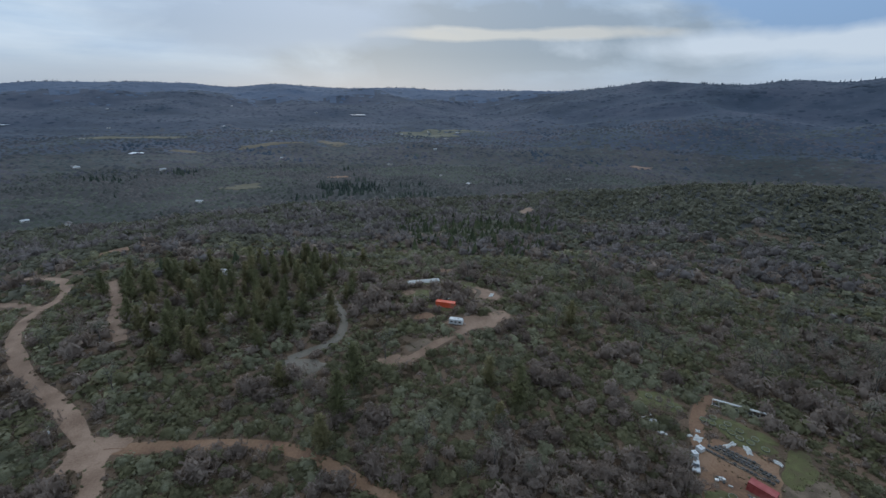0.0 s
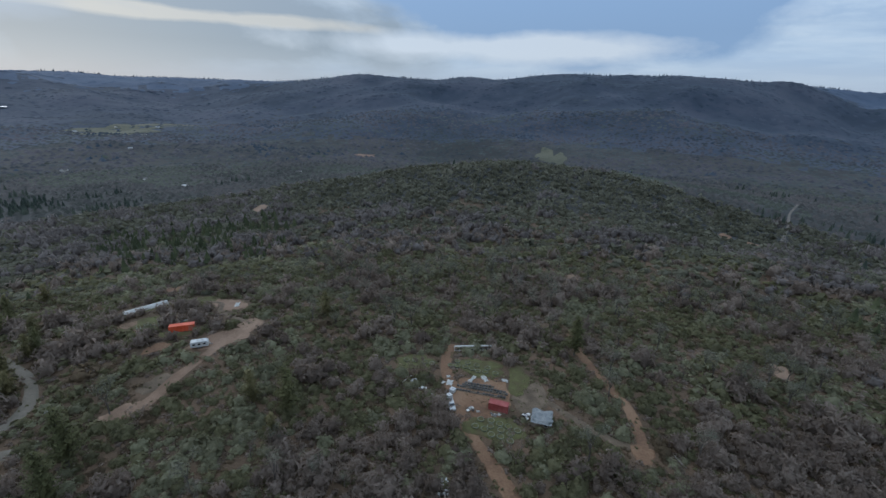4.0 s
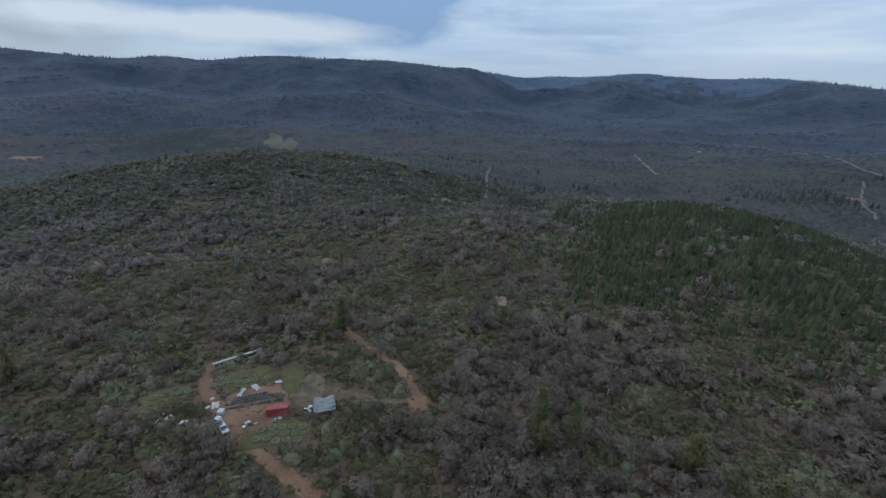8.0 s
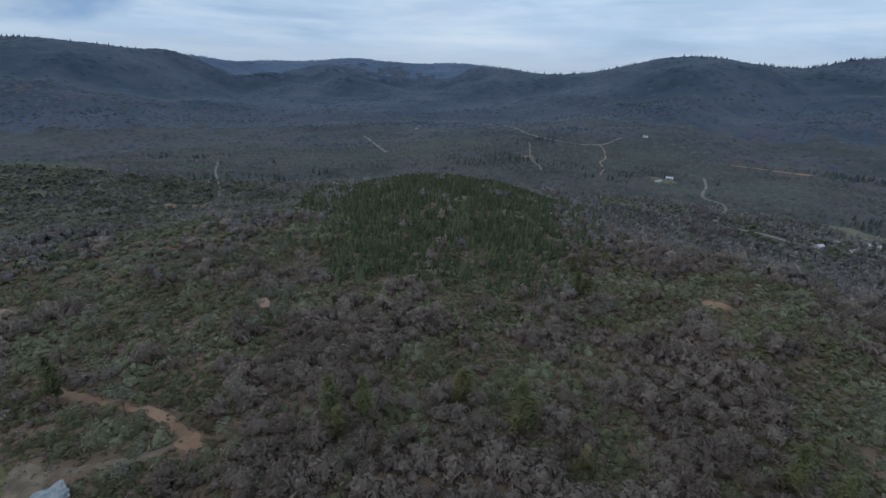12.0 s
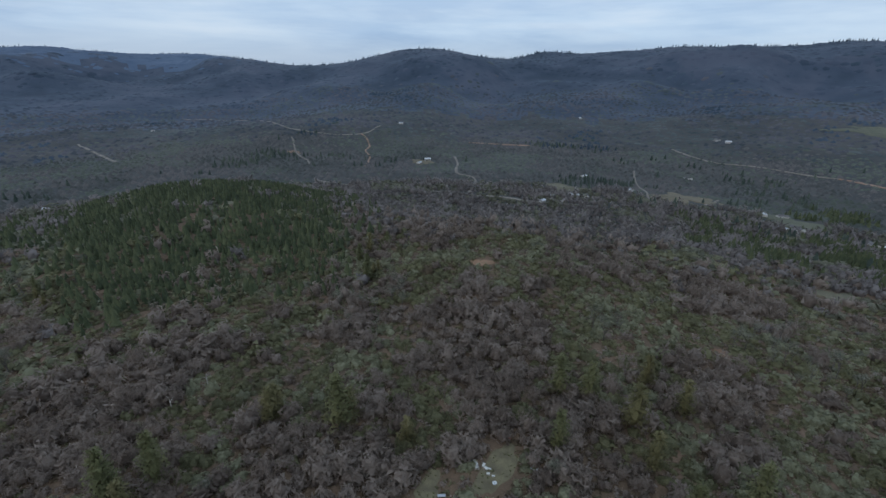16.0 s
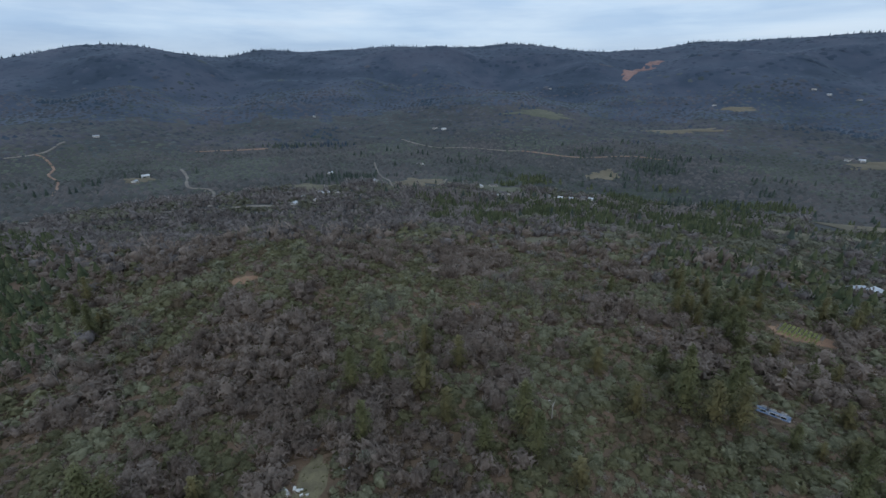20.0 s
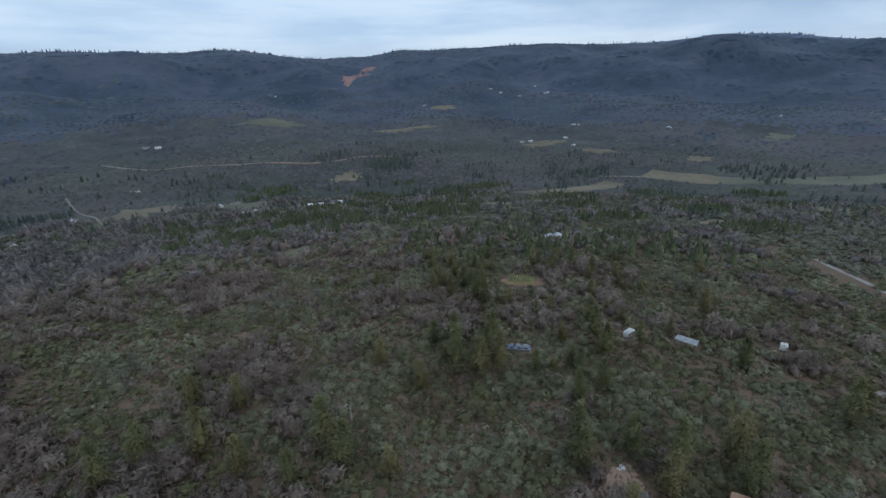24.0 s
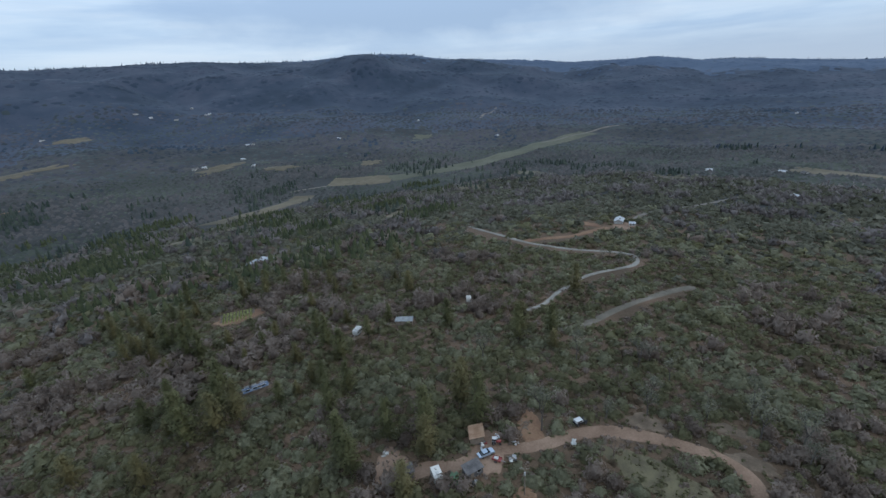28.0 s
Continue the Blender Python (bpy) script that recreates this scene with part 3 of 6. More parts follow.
for mx, my, ma, ml, mt, mm, ml_ in ((-505, -358, 60, 36, 30, M_MEADOW, "pale clearing on the slope"), (-308, -310, 44, 16, 30, M_MEADOW, "pale clearing between pines"), (-330, -395, 40, 20, 40, M_MEADOW, "pale clearing between pines"),
                                (-480, -1030, 120, 60, 20, M_MEADOW, "pale meadow by the hillside houses"), (-1052, -919, 90, 60, 20, M_FIELD, "green meadow in the far woods"), (-700, -770, 70, 40, 30, M_MEADOW, "pale clearing in the valley woods"),
                                (-650, -335, 90, 40, 60, M_BRUSHFIELD, "brown open slope"), (-816, 49, 130, 60, 70, M_MEADOW, "pale clearing with far houses"), (-620, -120, 60, 26, 70, M_MEADOW, "pale clearing on the brush slope"),
                                (264, -640, 70, 90, 10, M_MEADOW, "pale grassy yard among valley houses"), (-5, -814, 50, 60, 0, M_MEADOW, "pale bare slope above the valley"), (135, -625, 70, 60, 20, M_FIELD, "green yard among valley houses"),
                                (30, -600, 90, 40, 8, M_MEADOW, "pale yard of the valley houses"), (-383, -1690, 110, 60, 0, M_MEADOW, "pale clearing below the ridge"), (-178, -1311, 170, 60, 0, M_MEADOW, "pale meadow below the ridge"),
                                (39, -312, 18, 26, 10, M_BRUSHFIELD, "open slope of light green brush"), (-556, -904, 70, 60, 20, M_MEADOW, "pale meadow in the valley woods"), (184, -1374, 190, 70, 0, M_FIELD, "green slope below the ridge"),
                                (678, -490, 50, 40, 30, M_MEADOW, "pale yard of a hillside house"), (910, -335, 24, 16, 30, M_PALERED, "reddish yard beside the hill road"), (380, -520, 60, 60, 0, M_BRUSHFIELD, "rough pale ground among the valley houses"),
                                (-31, 1900, 330, 260, 0, M_FIELD, "green valley pasture with houses"), (939, 869, 70, 250, -45, M_FIELD, "green field beyond the brush hill"), (-746, 1325, 90, 40, 10, M_MEADOW, "pale meadow in the valley woods"),
                                (-558, 1443, 160, 60, 10, M_MEADOW, "pale meadow in the valley woods"), (-360, 1510, 120, 60, -8, M_MEADOW, "pale meadow in the valley woods"), (-355, 790, 60, 50, 20, M_BRUSHFIELD, "pale clearing in the valley woods"),
                                (-213, 923, 40, 30, 20, M_RED, "orange earth clearing in the valley"), (506, 1142, 60, 40, 0, M_PALERED, "orange earth clearing in the valley"), (-1000, 1500, 260, 90, 30, M_BRUSHFIELD, "pale clearing in the valley woods")):
    patch("meadow", mx, my, ma, ml, mt, mm, ml_, **FAR_OPEN)
for k, (mx, my, ma, ml) in enumerate(((-140, -2400, 80, 170), (-70, -2210, 60, 200), (-180, -2500, 60, 90))):
    patch("cleared_slope", mx, my, ma, ml, -20, M_CUT, "reddish cleared slope near the ridge", 1.6, "clearing", 0.9, k, 0.4)
patch("clearing", 470, 196, 24, 12, 20, M_RED, "terraced orange clay yard beyond the hill", 0.5)
patch("clearing", 478, 174, 22, 16, 10, M_RED, "terraced orange clay yard beyond the hill", 0.5)
patch("clearing", 452, 148, 16, 16, 0, M_ROAD, "pale dirt yard beyond the hill", 0.5)
patch("clearing", 334, -75, 16, 9, 30, M_BRUSHFIELD, "grassy opening in the pine wood", 0.4)
patch("clearing", 97, 500, 14, 40, -30, M_ROAD, "pale bare scar on the brush hill", 0.4, clear=0.6)

# ---- brush and woods ----
rng = np.random.default_rng(11)


def unit(n):
    v = rng.normal(size=(n, 3))
    return v / np.linalg.norm(v, axis=1)[:, None]


def tri_at(c, normal, size, thin=1.0):
    """One triangle about each centre, facing its normal."""
    n = normal / (np.linalg.norm(normal, axis=1)[:, None] + 1e-9)
    a = np.cross(n, unit(len(n)))
    a /= np.linalg.norm(a, axis=1)[:, None] + 1e-9
    b = np.cross(n, a)
    s = np.asarray(size).reshape(-1, 1) * rng.uniform(0.7, 1.3, (len(n), 1))
    return np.stack([c + a * s, c - a * s * 0.6 + b * s * thin * 0.9, c - a * s * 0.6 - b * s * thin * 0.9], 1)


def dome(n, size, flat=0.85, loose=0.5):
    """A shrub: leaf clumps over a lumpy dome of radius one."""
    d = unit(n)
    d[:, 2] = np.abs(d[:, 2]) * 1.1 - 0.12
    lump = unit(7)
    lump[:, 2] = np.abs(lump[:, 2])
    bulge = 0.72 + 0.36 * np.clip(((d / np.linalg.norm(d, axis=1)[:, None]) @ lump.T).max(1), 0, 1) ** 3
    r = bulge * rng.uniform(0.75, 1.06, n)
    c = d * r[:, None] * np.array([1, 1, flat])
    return tri_at(c, d + unit(n) * loose, np.full(n, size))


def knobs(lumps):
    """Directions and sizes of the rounded clumps that make up a crown."""
    k = unit(lumps)
    k[:, 2] = np.abs(k[:, 2]) * 0.9
    return k / np.linalg.norm(k, axis=1)[:, None], rng.uniform(0.6, 1.1, lumps)


def swell(d, clumps, low):
    """How far the crown reaches in the directions d, and which clump is there."""
    k, w = clumps
    off = np.arccos(np.clip(d @ k.T, -1, 1)) * np.sqrt(len(k)) / 1.5
    b = np.exp(-off ** 2) * w
    return low + (1 - low) * b.max(1), k[b.argmax(1)]


def crown(around, rings, lumps, n, size, thin=0.8, low=0.6, flat=0.8, lift=0.0, core=0.86, stray=0.5):
    """A crown of radius one: a rounded heart, and small leaves or twigs crowded over its clumps. Places, faces, normals."""
    clumps = knobs(lumps)
    d = [np.array([[0.0, 0.0, 1.0]])]
    for i, t in enumerate(np.linspace(0, 1.8, rings + 1)[1:]):
        a = (np.arange(around) + 0.5 * (i % 2)) * 6.2832 / around + rng.uniform(-0.2, 0.2, around)
        d.append(np.stack([np.sin(t) * np.cos(a), np.sin(t) * np.sin(a), np.full(around, np.cos(t))], -1))
    d = np.concatenate(d)
    r, near = swell(d, clumps, low)
    v, nv = d * (r * core * rng.uniform(0.9, 1.08, len(d)))[:, None], d
    k = np.arange(around)
    nx = (k + 1) % around
    f = [np.stack([k * 0, 1 + k, 1 + nx], -1)]
    for i in range(rings - 1):
        a, b = 1 + i * around, 1 + (i + 1) * around
        f += [np.stack([a + k, b + k, b + nx], -1), np.stack([a + k, b + nx, a + nx], -1)]
    f = np.concatenate(f)
    if n:
        e = unit(n)
        e[:, 2] = np.abs(e[:, 2]) * 1.05 - 0.08
        e /= np.linalg.norm(e, axis=1)[:, None]
        r, near = swell(e, clumps, low)
        c = e * (r * rng.uniform(0.82, 1.12, n))[:, None]
        out = c - near * 0.5
        out = out / np.linalg.norm(out, axis=1)[:, None] + e * 0.5 + np.array([0, 0, 0.25])
        out /= np.linalg.norm(out, axis=1)[:, None]
        t = tri_at(c, out + unit(n) * stray, np.full(n, size), thin)
        f = np.concatenate([f, len(v) + np.arange(n * 3).reshape(-1, 3)])
        v, nv = np.concatenate([v, t.reshape(-1, 3)]), np.concatenate([nv, np.repeat(out, 3, 0)])
    return v * np.array([1, 1, flat]) + np.array([0, 0, lift]), f, nv


def fir(around, rings, wide, base=0.08):
    """A conifer of unit height: ragged skirts of boughs one above the other."""
    v, f = [], []
    k = np.arange(around)
    nx = (k + 1) % around
    for i in range(rings):
        lo, hi = base + (0.97 - base) * i / rings, base + (1.03 - base) * (i + 1) / rings
        a = (k + 0.5 * (i % 2)) * 6.2832 / around + rng.uniform(-0.2, 0.2, around)
        r = wide * (1 - i / rings) ** 0.8 * rng.uniform(0.7, 1.2, around)
        n = len(v) and sum(len(q) for q in v)
        v.append(np.stack([r * np.cos(a), r * np.sin(a), lo - r * 0.2 + rng.uniform(-0.02, 0.02, around)], -1))
        v.append(np.stack([r * 0.22 * np.cos(a), r * 0.22 * np.sin(a), np.full(around, min(1.0, hi + 0.04))], -1))
        f += [np.stack([n + k, n + nx, n + around + nx], -1), np.stack([n + k, n + around + nx, n + around + k], -1)]
    return np.concatenate(v), np.concatenate(f)


def grow(name, protos, x, y, size, tall, mat, label, sink=0.1, category="brush", drape=False, drift=26):
    """All plants of one sort as one mesh."""
    if not len(x):
        return
    pick = rng.integers(0, len(protos), len(x))
    turn = rng.uniform(0, 6.2832, len(x))
    z = land(x, y)
    out, tones, faces, shade, start = [], [], [], [], 0
    tint = np.clip(rng.normal(0, 0.45, len(x)) + 0.45 * waves(x, y, drift, 51) + 0.4 * waves(x, y, drift * 0.31, 52), -1.3, 1.3)
    for i, (q, pf, *normals) in enumerate(protos):
        m = np.where(pick == i)[0]
        tones.append(np.repeat(tint[m], len(q)))
        c, s = np.cos(turn[m])[:, None], np.sin(turn[m])[:, None]
        vx = (q[:, 0] * c - q[:, 1] * s) * size[m][:, None] + x[m][:, None]
        vy = (q[:, 0] * s + q[:, 1] * c) * size[m][:, None] + y[m][:, None]
        base = land(vx, vy) if drape else z[m][:, None]
        vz = q[:, 2] * tall[m][:, None] + base - (sink * size[m])[:, None]
        out.append(np.stack([vx, vy, vz], -1).reshape(-1, 3))
        for nv in normals:
            shade.append(np.stack([nv[:, 0] * c - nv[:, 1] * s, nv[:, 0] * s + nv[:, 1] * c, np.broadcast_to(nv[:, 2], (len(m), len(nv)))], -1).reshape(-1, 3))
        faces.append((pf[None] + (start + np.arange(len(m)) * len(q))[:, None, None]).reshape(-1, 3))
        start += len(m) * len(q)
    ob = new(name, array_mesh(name, np.concatenate(out), np.concatenate(faces), mat, True))
    if shade:
        ob.data.normals_split_custom_set_from_vertices(np.concatenate(shade))
    hold = ob.data.attributes.new("tone", "FLOAT", "POINT")
    hold.data.foreach_set("value", np.concatenate(tones).astype(np.float32))
    return tagged(ob, label, category, kind="stuff")


def spread(r0, r1, step):
    """A loose grid of places between two distances."""
    g = np.arange(-r1, r1, step)
    x, y = [q.ravel() for q in np.meshgrid(g, g)]
    x, y = x + rng.uniform(-0.5, 0.5, len(x)) * step, y + rng.uniform(-0.5, 0.5, len(x)) * step
    r = np.hypot(x, y)
    m = (r > r0) & (r < r1)
    return x[m], y[m]


def free(x, y, more=0.0):
    ok = np.ones(len(x), bool)
    for pts, reach in CLEAR:
        reach = reach + more
        lo, hi = pts.min(0) - reach, pts.max(0) + reach
        near = np.where((x > lo[0]) & (x < hi[0]) & (y > lo[1]) & (y < hi[1]) & ok)[0]
        for k in range(0, len(near), 4000):
            n = near[k:k + 4000]
            d = ((x[n, None] - pts[None, :, 0]) ** 2 + (y[n, None] - pts[None, :, 1]) ** 2).min(1)
            ok[n[d < reach * reach]] = False
    return ok


def sector(x, y, a0, a1, r0, r1, soft=12.0):
    """One inside that wedge of the compass, fading outside."""
    half = ((a1 - a0) % 360) / 2
    off = np.abs((np.degrees(np.arctan2(x, y)) - a0 - half + 180) % 360 - 180)
    r = np.hypot(x, y)
    inside = np.minimum((half - off) * r / 57.3, np.minimum(r - r0, r1 - r))
    return np.clip(inside / soft + 0.5, 0, 1)


def oak(x, y):
    """How far bare oaks outdo the evergreen brush."""
    v = 0.25 + 0.55 * waves(x, y, 85, 8) + 0.42 * waves(x, y, 27, 9)
    v = v + 0.35 * sector(x, y, 70, 172, 70, 170) + 0.3 * sector(x, y, 112, 180, 240, 700, 60) + 0.2 * sector(x, y, -25, 40, 300, 520, 60)
    v = v - 0.45 * sector(x, y, 15, 72, 430, 780, 60) - 0.3 * sector(x, y, -125, -84, 120, 420, 40) - 0.25 * sector(x, y, 150, 230, 80, 150)
    return v


def pines(x, y):
    """How thickly pines stand."""
    v = 1.15 * sector(x, y, 85, 116, 215, 520, 70) + 0.85 * sector(x, y, -40, -12, 162, 262, 14) + 0.28 * sector(x, y, -6, 14, 300, 460, 30)
    v = v + 0.34 * sector(x, y, 188, 226, 120, 330, 25) + 0.85 * sector(x, y, 165, 235, 380, 760, 60) * np.clip(waves(x, y, 110, 14), 0, 1) + 0.10
    v = v + 0.75 * sector(x, y, 158, 196, 360, 560, 40) * np.clip(0.45 + waves(x, y, 70, 15), 0, 1)
    return v * (0.8 + 0.4 * waves(x, y, 60, 12))


def oaks(around, rings, lumps, n, size):
    return [crown(around, rings, lumps, n, size, 0.33, 0.58, 0.95, 0.25, 0.76, 0.95) for _ in range(10)]


def shrubs(around, rings, lumps, n, size):
    return [crown(around, rings, lumps, n, size, 0.85, 0.55, 0.78) for _ in range(12)]


TIERS = [(3, 66, 5.2, 2.2, shrubs(6, 2, 6, 12, 0.3), oaks(6, 2, 7, 12, 0.35)),
         (66, 150, 3.2, 1.75, shrubs(6, 3, 20, 84, 0.16), oaks(6, 2, 14, 104, 0.27)),
         (150, 275, 3.7, 1.95, shrubs(5, 2, 12, 32, 0.25), oaks(5, 2, 9, 36, 0.36)),
         (275, 450, 4.7, 2.6, shrubs(5, 2, 7, 13, 0.36), oaks(5, 2, 5, 13, 0.42)),
         (450, 660, 5.9, 3.3, shrubs(5, 1, 4, 8, 0.42), oaks(5, 1, 4, 8, 0.48))]
for r0, r1, step, grade, domes, tw in TIERS:
    x, y = spread(r0, r1, step)
    m = free(x, y, 0.62 * grade)
    thin = 0.5 * waves(x, y, 38, 21) + 0.5 * waves(x, y, 13, 22)
    m &= (thin > -0.9) & ((r0 < 150) | (pines(x, y) < rng.uniform(0.6, 1.0, len(x))))
    x, y = x[m], y[m]
    k = oak(x, y) + rng.normal(0, 0.16, len(x))
    tone = waves(x, y, 50, 31) * 0.8 + waves(x, y, 19, 32) * 0.4 + rng.normal(0, 0.3, len(x))
    s = grade * np.clip(rng.lognormal(0.16, 0.42, len(x)), 0.55, 2.1) * (1.08 + 0.2 * waves(x, y, 30, 33))
    bare = k > 0.50
    # beyond about 310 m plants take the copies with haze painted in
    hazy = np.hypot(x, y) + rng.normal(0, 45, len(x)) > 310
    for veil, (manz, dark, dry, twig) in ((~hazy, (M_MANZ, M_DARK, M_DRY, M_TWIG)), (hazy, (M_HAZEBRUSH, M_HAZEBRUSH, M_HAZEBRUSH, M_HAZETWIG))):
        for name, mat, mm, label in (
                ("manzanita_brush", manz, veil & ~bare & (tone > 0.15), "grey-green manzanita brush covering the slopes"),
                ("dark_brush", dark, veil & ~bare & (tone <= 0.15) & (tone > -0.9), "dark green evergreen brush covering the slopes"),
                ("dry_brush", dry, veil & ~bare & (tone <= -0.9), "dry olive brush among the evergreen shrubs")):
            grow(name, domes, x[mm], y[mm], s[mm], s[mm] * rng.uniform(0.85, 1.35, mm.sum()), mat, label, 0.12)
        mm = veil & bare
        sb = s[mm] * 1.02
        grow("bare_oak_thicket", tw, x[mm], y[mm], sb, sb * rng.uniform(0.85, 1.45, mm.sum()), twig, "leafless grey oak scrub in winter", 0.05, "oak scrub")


# low growth and litter between the shrubs
tufts = [crown(5, 1, 7, 15, 0.36, 0.8, 0.55, 0.62, 0.0, 0.8) for _ in range(10)]
for r0, r1, step, big in ((66, 165, 2.5, 1.6), (165, 275, 3.3, 2.1)):
    x, y = spread(r0, r1, step)
    m = free(x, y, 0.3)
    x, y = x[m], y[m]
    s = big * rng.uniform(0.55, 1.15, len(x))
    kind = 0.7 * waves(x, y, 22, 91) + 0.5 * waves(x, y, 60, 92) + rng.normal(0, 0.35, len(x))
    for name, mat, mm, label in (("dry_undergrowth", M_DRY, kind > 0.35, "dry low growth between the shrubs"), ("green_undergrowth", M_DARK, kind < -0.25, "low green growth between the shrubs"),
                                 ("twiggy_undergrowth", M_TWIG, (kind >= -0.25) & (kind <= 0.35), "low grey twigs between the shrubs")):
        grow(name, tufts, x[mm], y[mm], s[mm], s[mm] * 0.85, mat, label, 0.08, "undergrowth")


# tussocks and weeds on the grass plots: places, width, length
for gx0, gy0, across, along in ((89.5, 106, 19, 11), (73, 78, 18, 11), (96, 93, 7, 18), (71, 120, 16, 9), (-10, 194, 20, 8), (-9, 210, 20, 6), (12, 209, 13, 11), (-92, -14, 9, 26), (57, -64, 7, 19), (63, -47, 10, 5), (92, 83, 11, 18), (80, 92, 12, 10)):
    n = int(across * along * 0.55)
    a, q = rng.uniform(0, 6.2832, n), rng.uniform(0.15, 1.0, n) ** 0.5 * 0.5
    c, d = math.cos(radians(-40 if gx0 > 60 else 0)), math.sin(radians(-40 if gx0 > 60 else 0))
    u, v = q * across * np.cos(a), q * along * np.sin(a)
    s = rng.uniform(0.12, 0.42, n)
    grow("grass_tussocks", tufts, gx0 + u * c - v * d, gy0 + u * d + v * c, s, s * 0.8, M_GRASS if gx0 != 80 else M_DRY, "weeds and grass tussocks on the plot", -0.25, "grass")


def cap(n=6):
    """A low crown seen from far off: a ragged cone of smooth faces."""
    a = np.arange(n) * 6.2832 / n + rng.uniform(-0.3, 0.3, n)
    r = rng.uniform(0.7, 1.15, n)
    rim = np.stack([r * np.cos(a), r * np.sin(a), rng.uniform(-0.5, -0.15, n)], -1)
    top = np.array([rng.uniform(-0.25, 0.25), rng.uniform(-0.25, 0.25), 1.0])
    k = np.arange(n)
    return np.concatenate([rim, top[None]]), np.stack([k, (k + 1) % n, k * 0 + n], -1)


# brush that creeps over the edges of the roads and clearings
x, y = spread(66, 280, 1.9)
m = ~free(x, y, 0.5) & free(x, y, -0.45) & (waves(x, y, 9, 95) + rng.normal(0, 0.6, len(x)) > 0.1)
x, y = x[m], y[m]
s = rng.uniform(0.3, 0.8, len(x))
grow("verge_brush", TIERS[2][4], x, y, s, s, M_DARK, "low green brush along the edges of the dirt", 0.05, "brush")

caps = [cap(5) for _ in range(8)]
cones = [fir(6, 3, 0.36) for _ in range(8)]
for r0, r1, step, big, low in ((650, 1150, 9, 6.2, 0.6), (1150, 2000, 17, 11.5, 0.36), (2000, 3300, 34, 21, 0.2), (3300, 4800, 60, 36, 0.14)):
    x, y = spread(r0, r1, step)
    m = free(x, y, 3)
    x, y = x[m], y[m]
    s = rng.uniform(0.6, 1.2, len(x)) * big
    mix = 0.5 * waves(x, y, 420, 41) + 0.35 * waves(x, y, 130, 42) + rng.normal(0, 0.11, len(x))
    pine, green = mix > 0.5, mix < -0.1
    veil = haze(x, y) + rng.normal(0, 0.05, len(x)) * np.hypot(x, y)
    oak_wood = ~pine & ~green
    # each band of distance takes woods with more haze in their colour
    for lo, hi, a, b, c in ((0, 1150, M_FAR, M_FARPINE, M_FARGREEN), (1150, 2000, M_VALE, M_RIDGEPINE, M_VALEGREEN), (2000, 3400, M_RIDGE, M_RIDGEPINE, M_RIDGE), (3400, 9999, M_HAZERIDGE, M_HAZERIDGE, M_HAZERIDGE)):
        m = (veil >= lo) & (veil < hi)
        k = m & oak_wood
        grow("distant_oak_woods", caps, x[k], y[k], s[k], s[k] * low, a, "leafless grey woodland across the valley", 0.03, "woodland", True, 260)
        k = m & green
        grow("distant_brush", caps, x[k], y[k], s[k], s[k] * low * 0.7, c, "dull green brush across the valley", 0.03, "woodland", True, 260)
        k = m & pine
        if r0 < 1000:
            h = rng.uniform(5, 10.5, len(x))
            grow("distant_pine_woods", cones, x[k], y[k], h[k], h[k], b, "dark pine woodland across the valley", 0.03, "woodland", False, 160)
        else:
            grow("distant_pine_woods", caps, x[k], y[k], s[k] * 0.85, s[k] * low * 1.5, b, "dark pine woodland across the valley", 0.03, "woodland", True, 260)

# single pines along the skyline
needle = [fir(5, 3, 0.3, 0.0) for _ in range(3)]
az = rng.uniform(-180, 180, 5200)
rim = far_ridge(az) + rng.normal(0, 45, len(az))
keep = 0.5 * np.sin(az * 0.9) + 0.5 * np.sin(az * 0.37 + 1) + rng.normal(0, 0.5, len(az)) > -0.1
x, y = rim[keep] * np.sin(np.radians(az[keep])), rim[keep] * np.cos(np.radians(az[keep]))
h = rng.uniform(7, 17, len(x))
# the blue of the haze is mixed into their needle colour
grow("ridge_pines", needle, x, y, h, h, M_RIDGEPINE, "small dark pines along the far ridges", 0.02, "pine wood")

# pines of the slopes
spires = [fir(5, 4, 0.4) for _ in range(10)]
x, y = spread(196, 760, 3.9)
m = free(x, y, 1) & (pines(x, y) > rng.uniform(0, 1, len(x)) * 1.05 + 0.12) & ((np.hypot(x, y) > 262) | (sector(x, y, 84, 116, 190, 300) > 0.5))
x, y = x[m], y[m]
h = rng.uniform(5, 9.5, len(x)) * (1 - 0.25 * sector(x, y, 84, 116, 190, 520))
grow("pine_wood", spires, x, y, h, h, M_PINEWOOD, "dark green pine wood on the slopes", 0.02, "pine wood")

# pines standing singly and in lines along the valleys
x, y = spread(420, 1050, 13)
m = free(x, y, -22) & (0.5 * waves(x, y, 210, 81) + 0.4 * waves(x, y, 70, 82) + 0.45 * sector(x, y, 150, 245, 380, 1300, 80) + rng.normal(0, 0.12, len(x)) > 0.80)
x, y = x[m], y[m]
h = rng.uniform(6, 12, len(x))
# needle colour dulled by painted haze, as in the far pine woods
grow("valley_pines", cones, x, y, h, h, M_FARPINE, "dark pines in lines along the valley", 0.02, "pine wood")

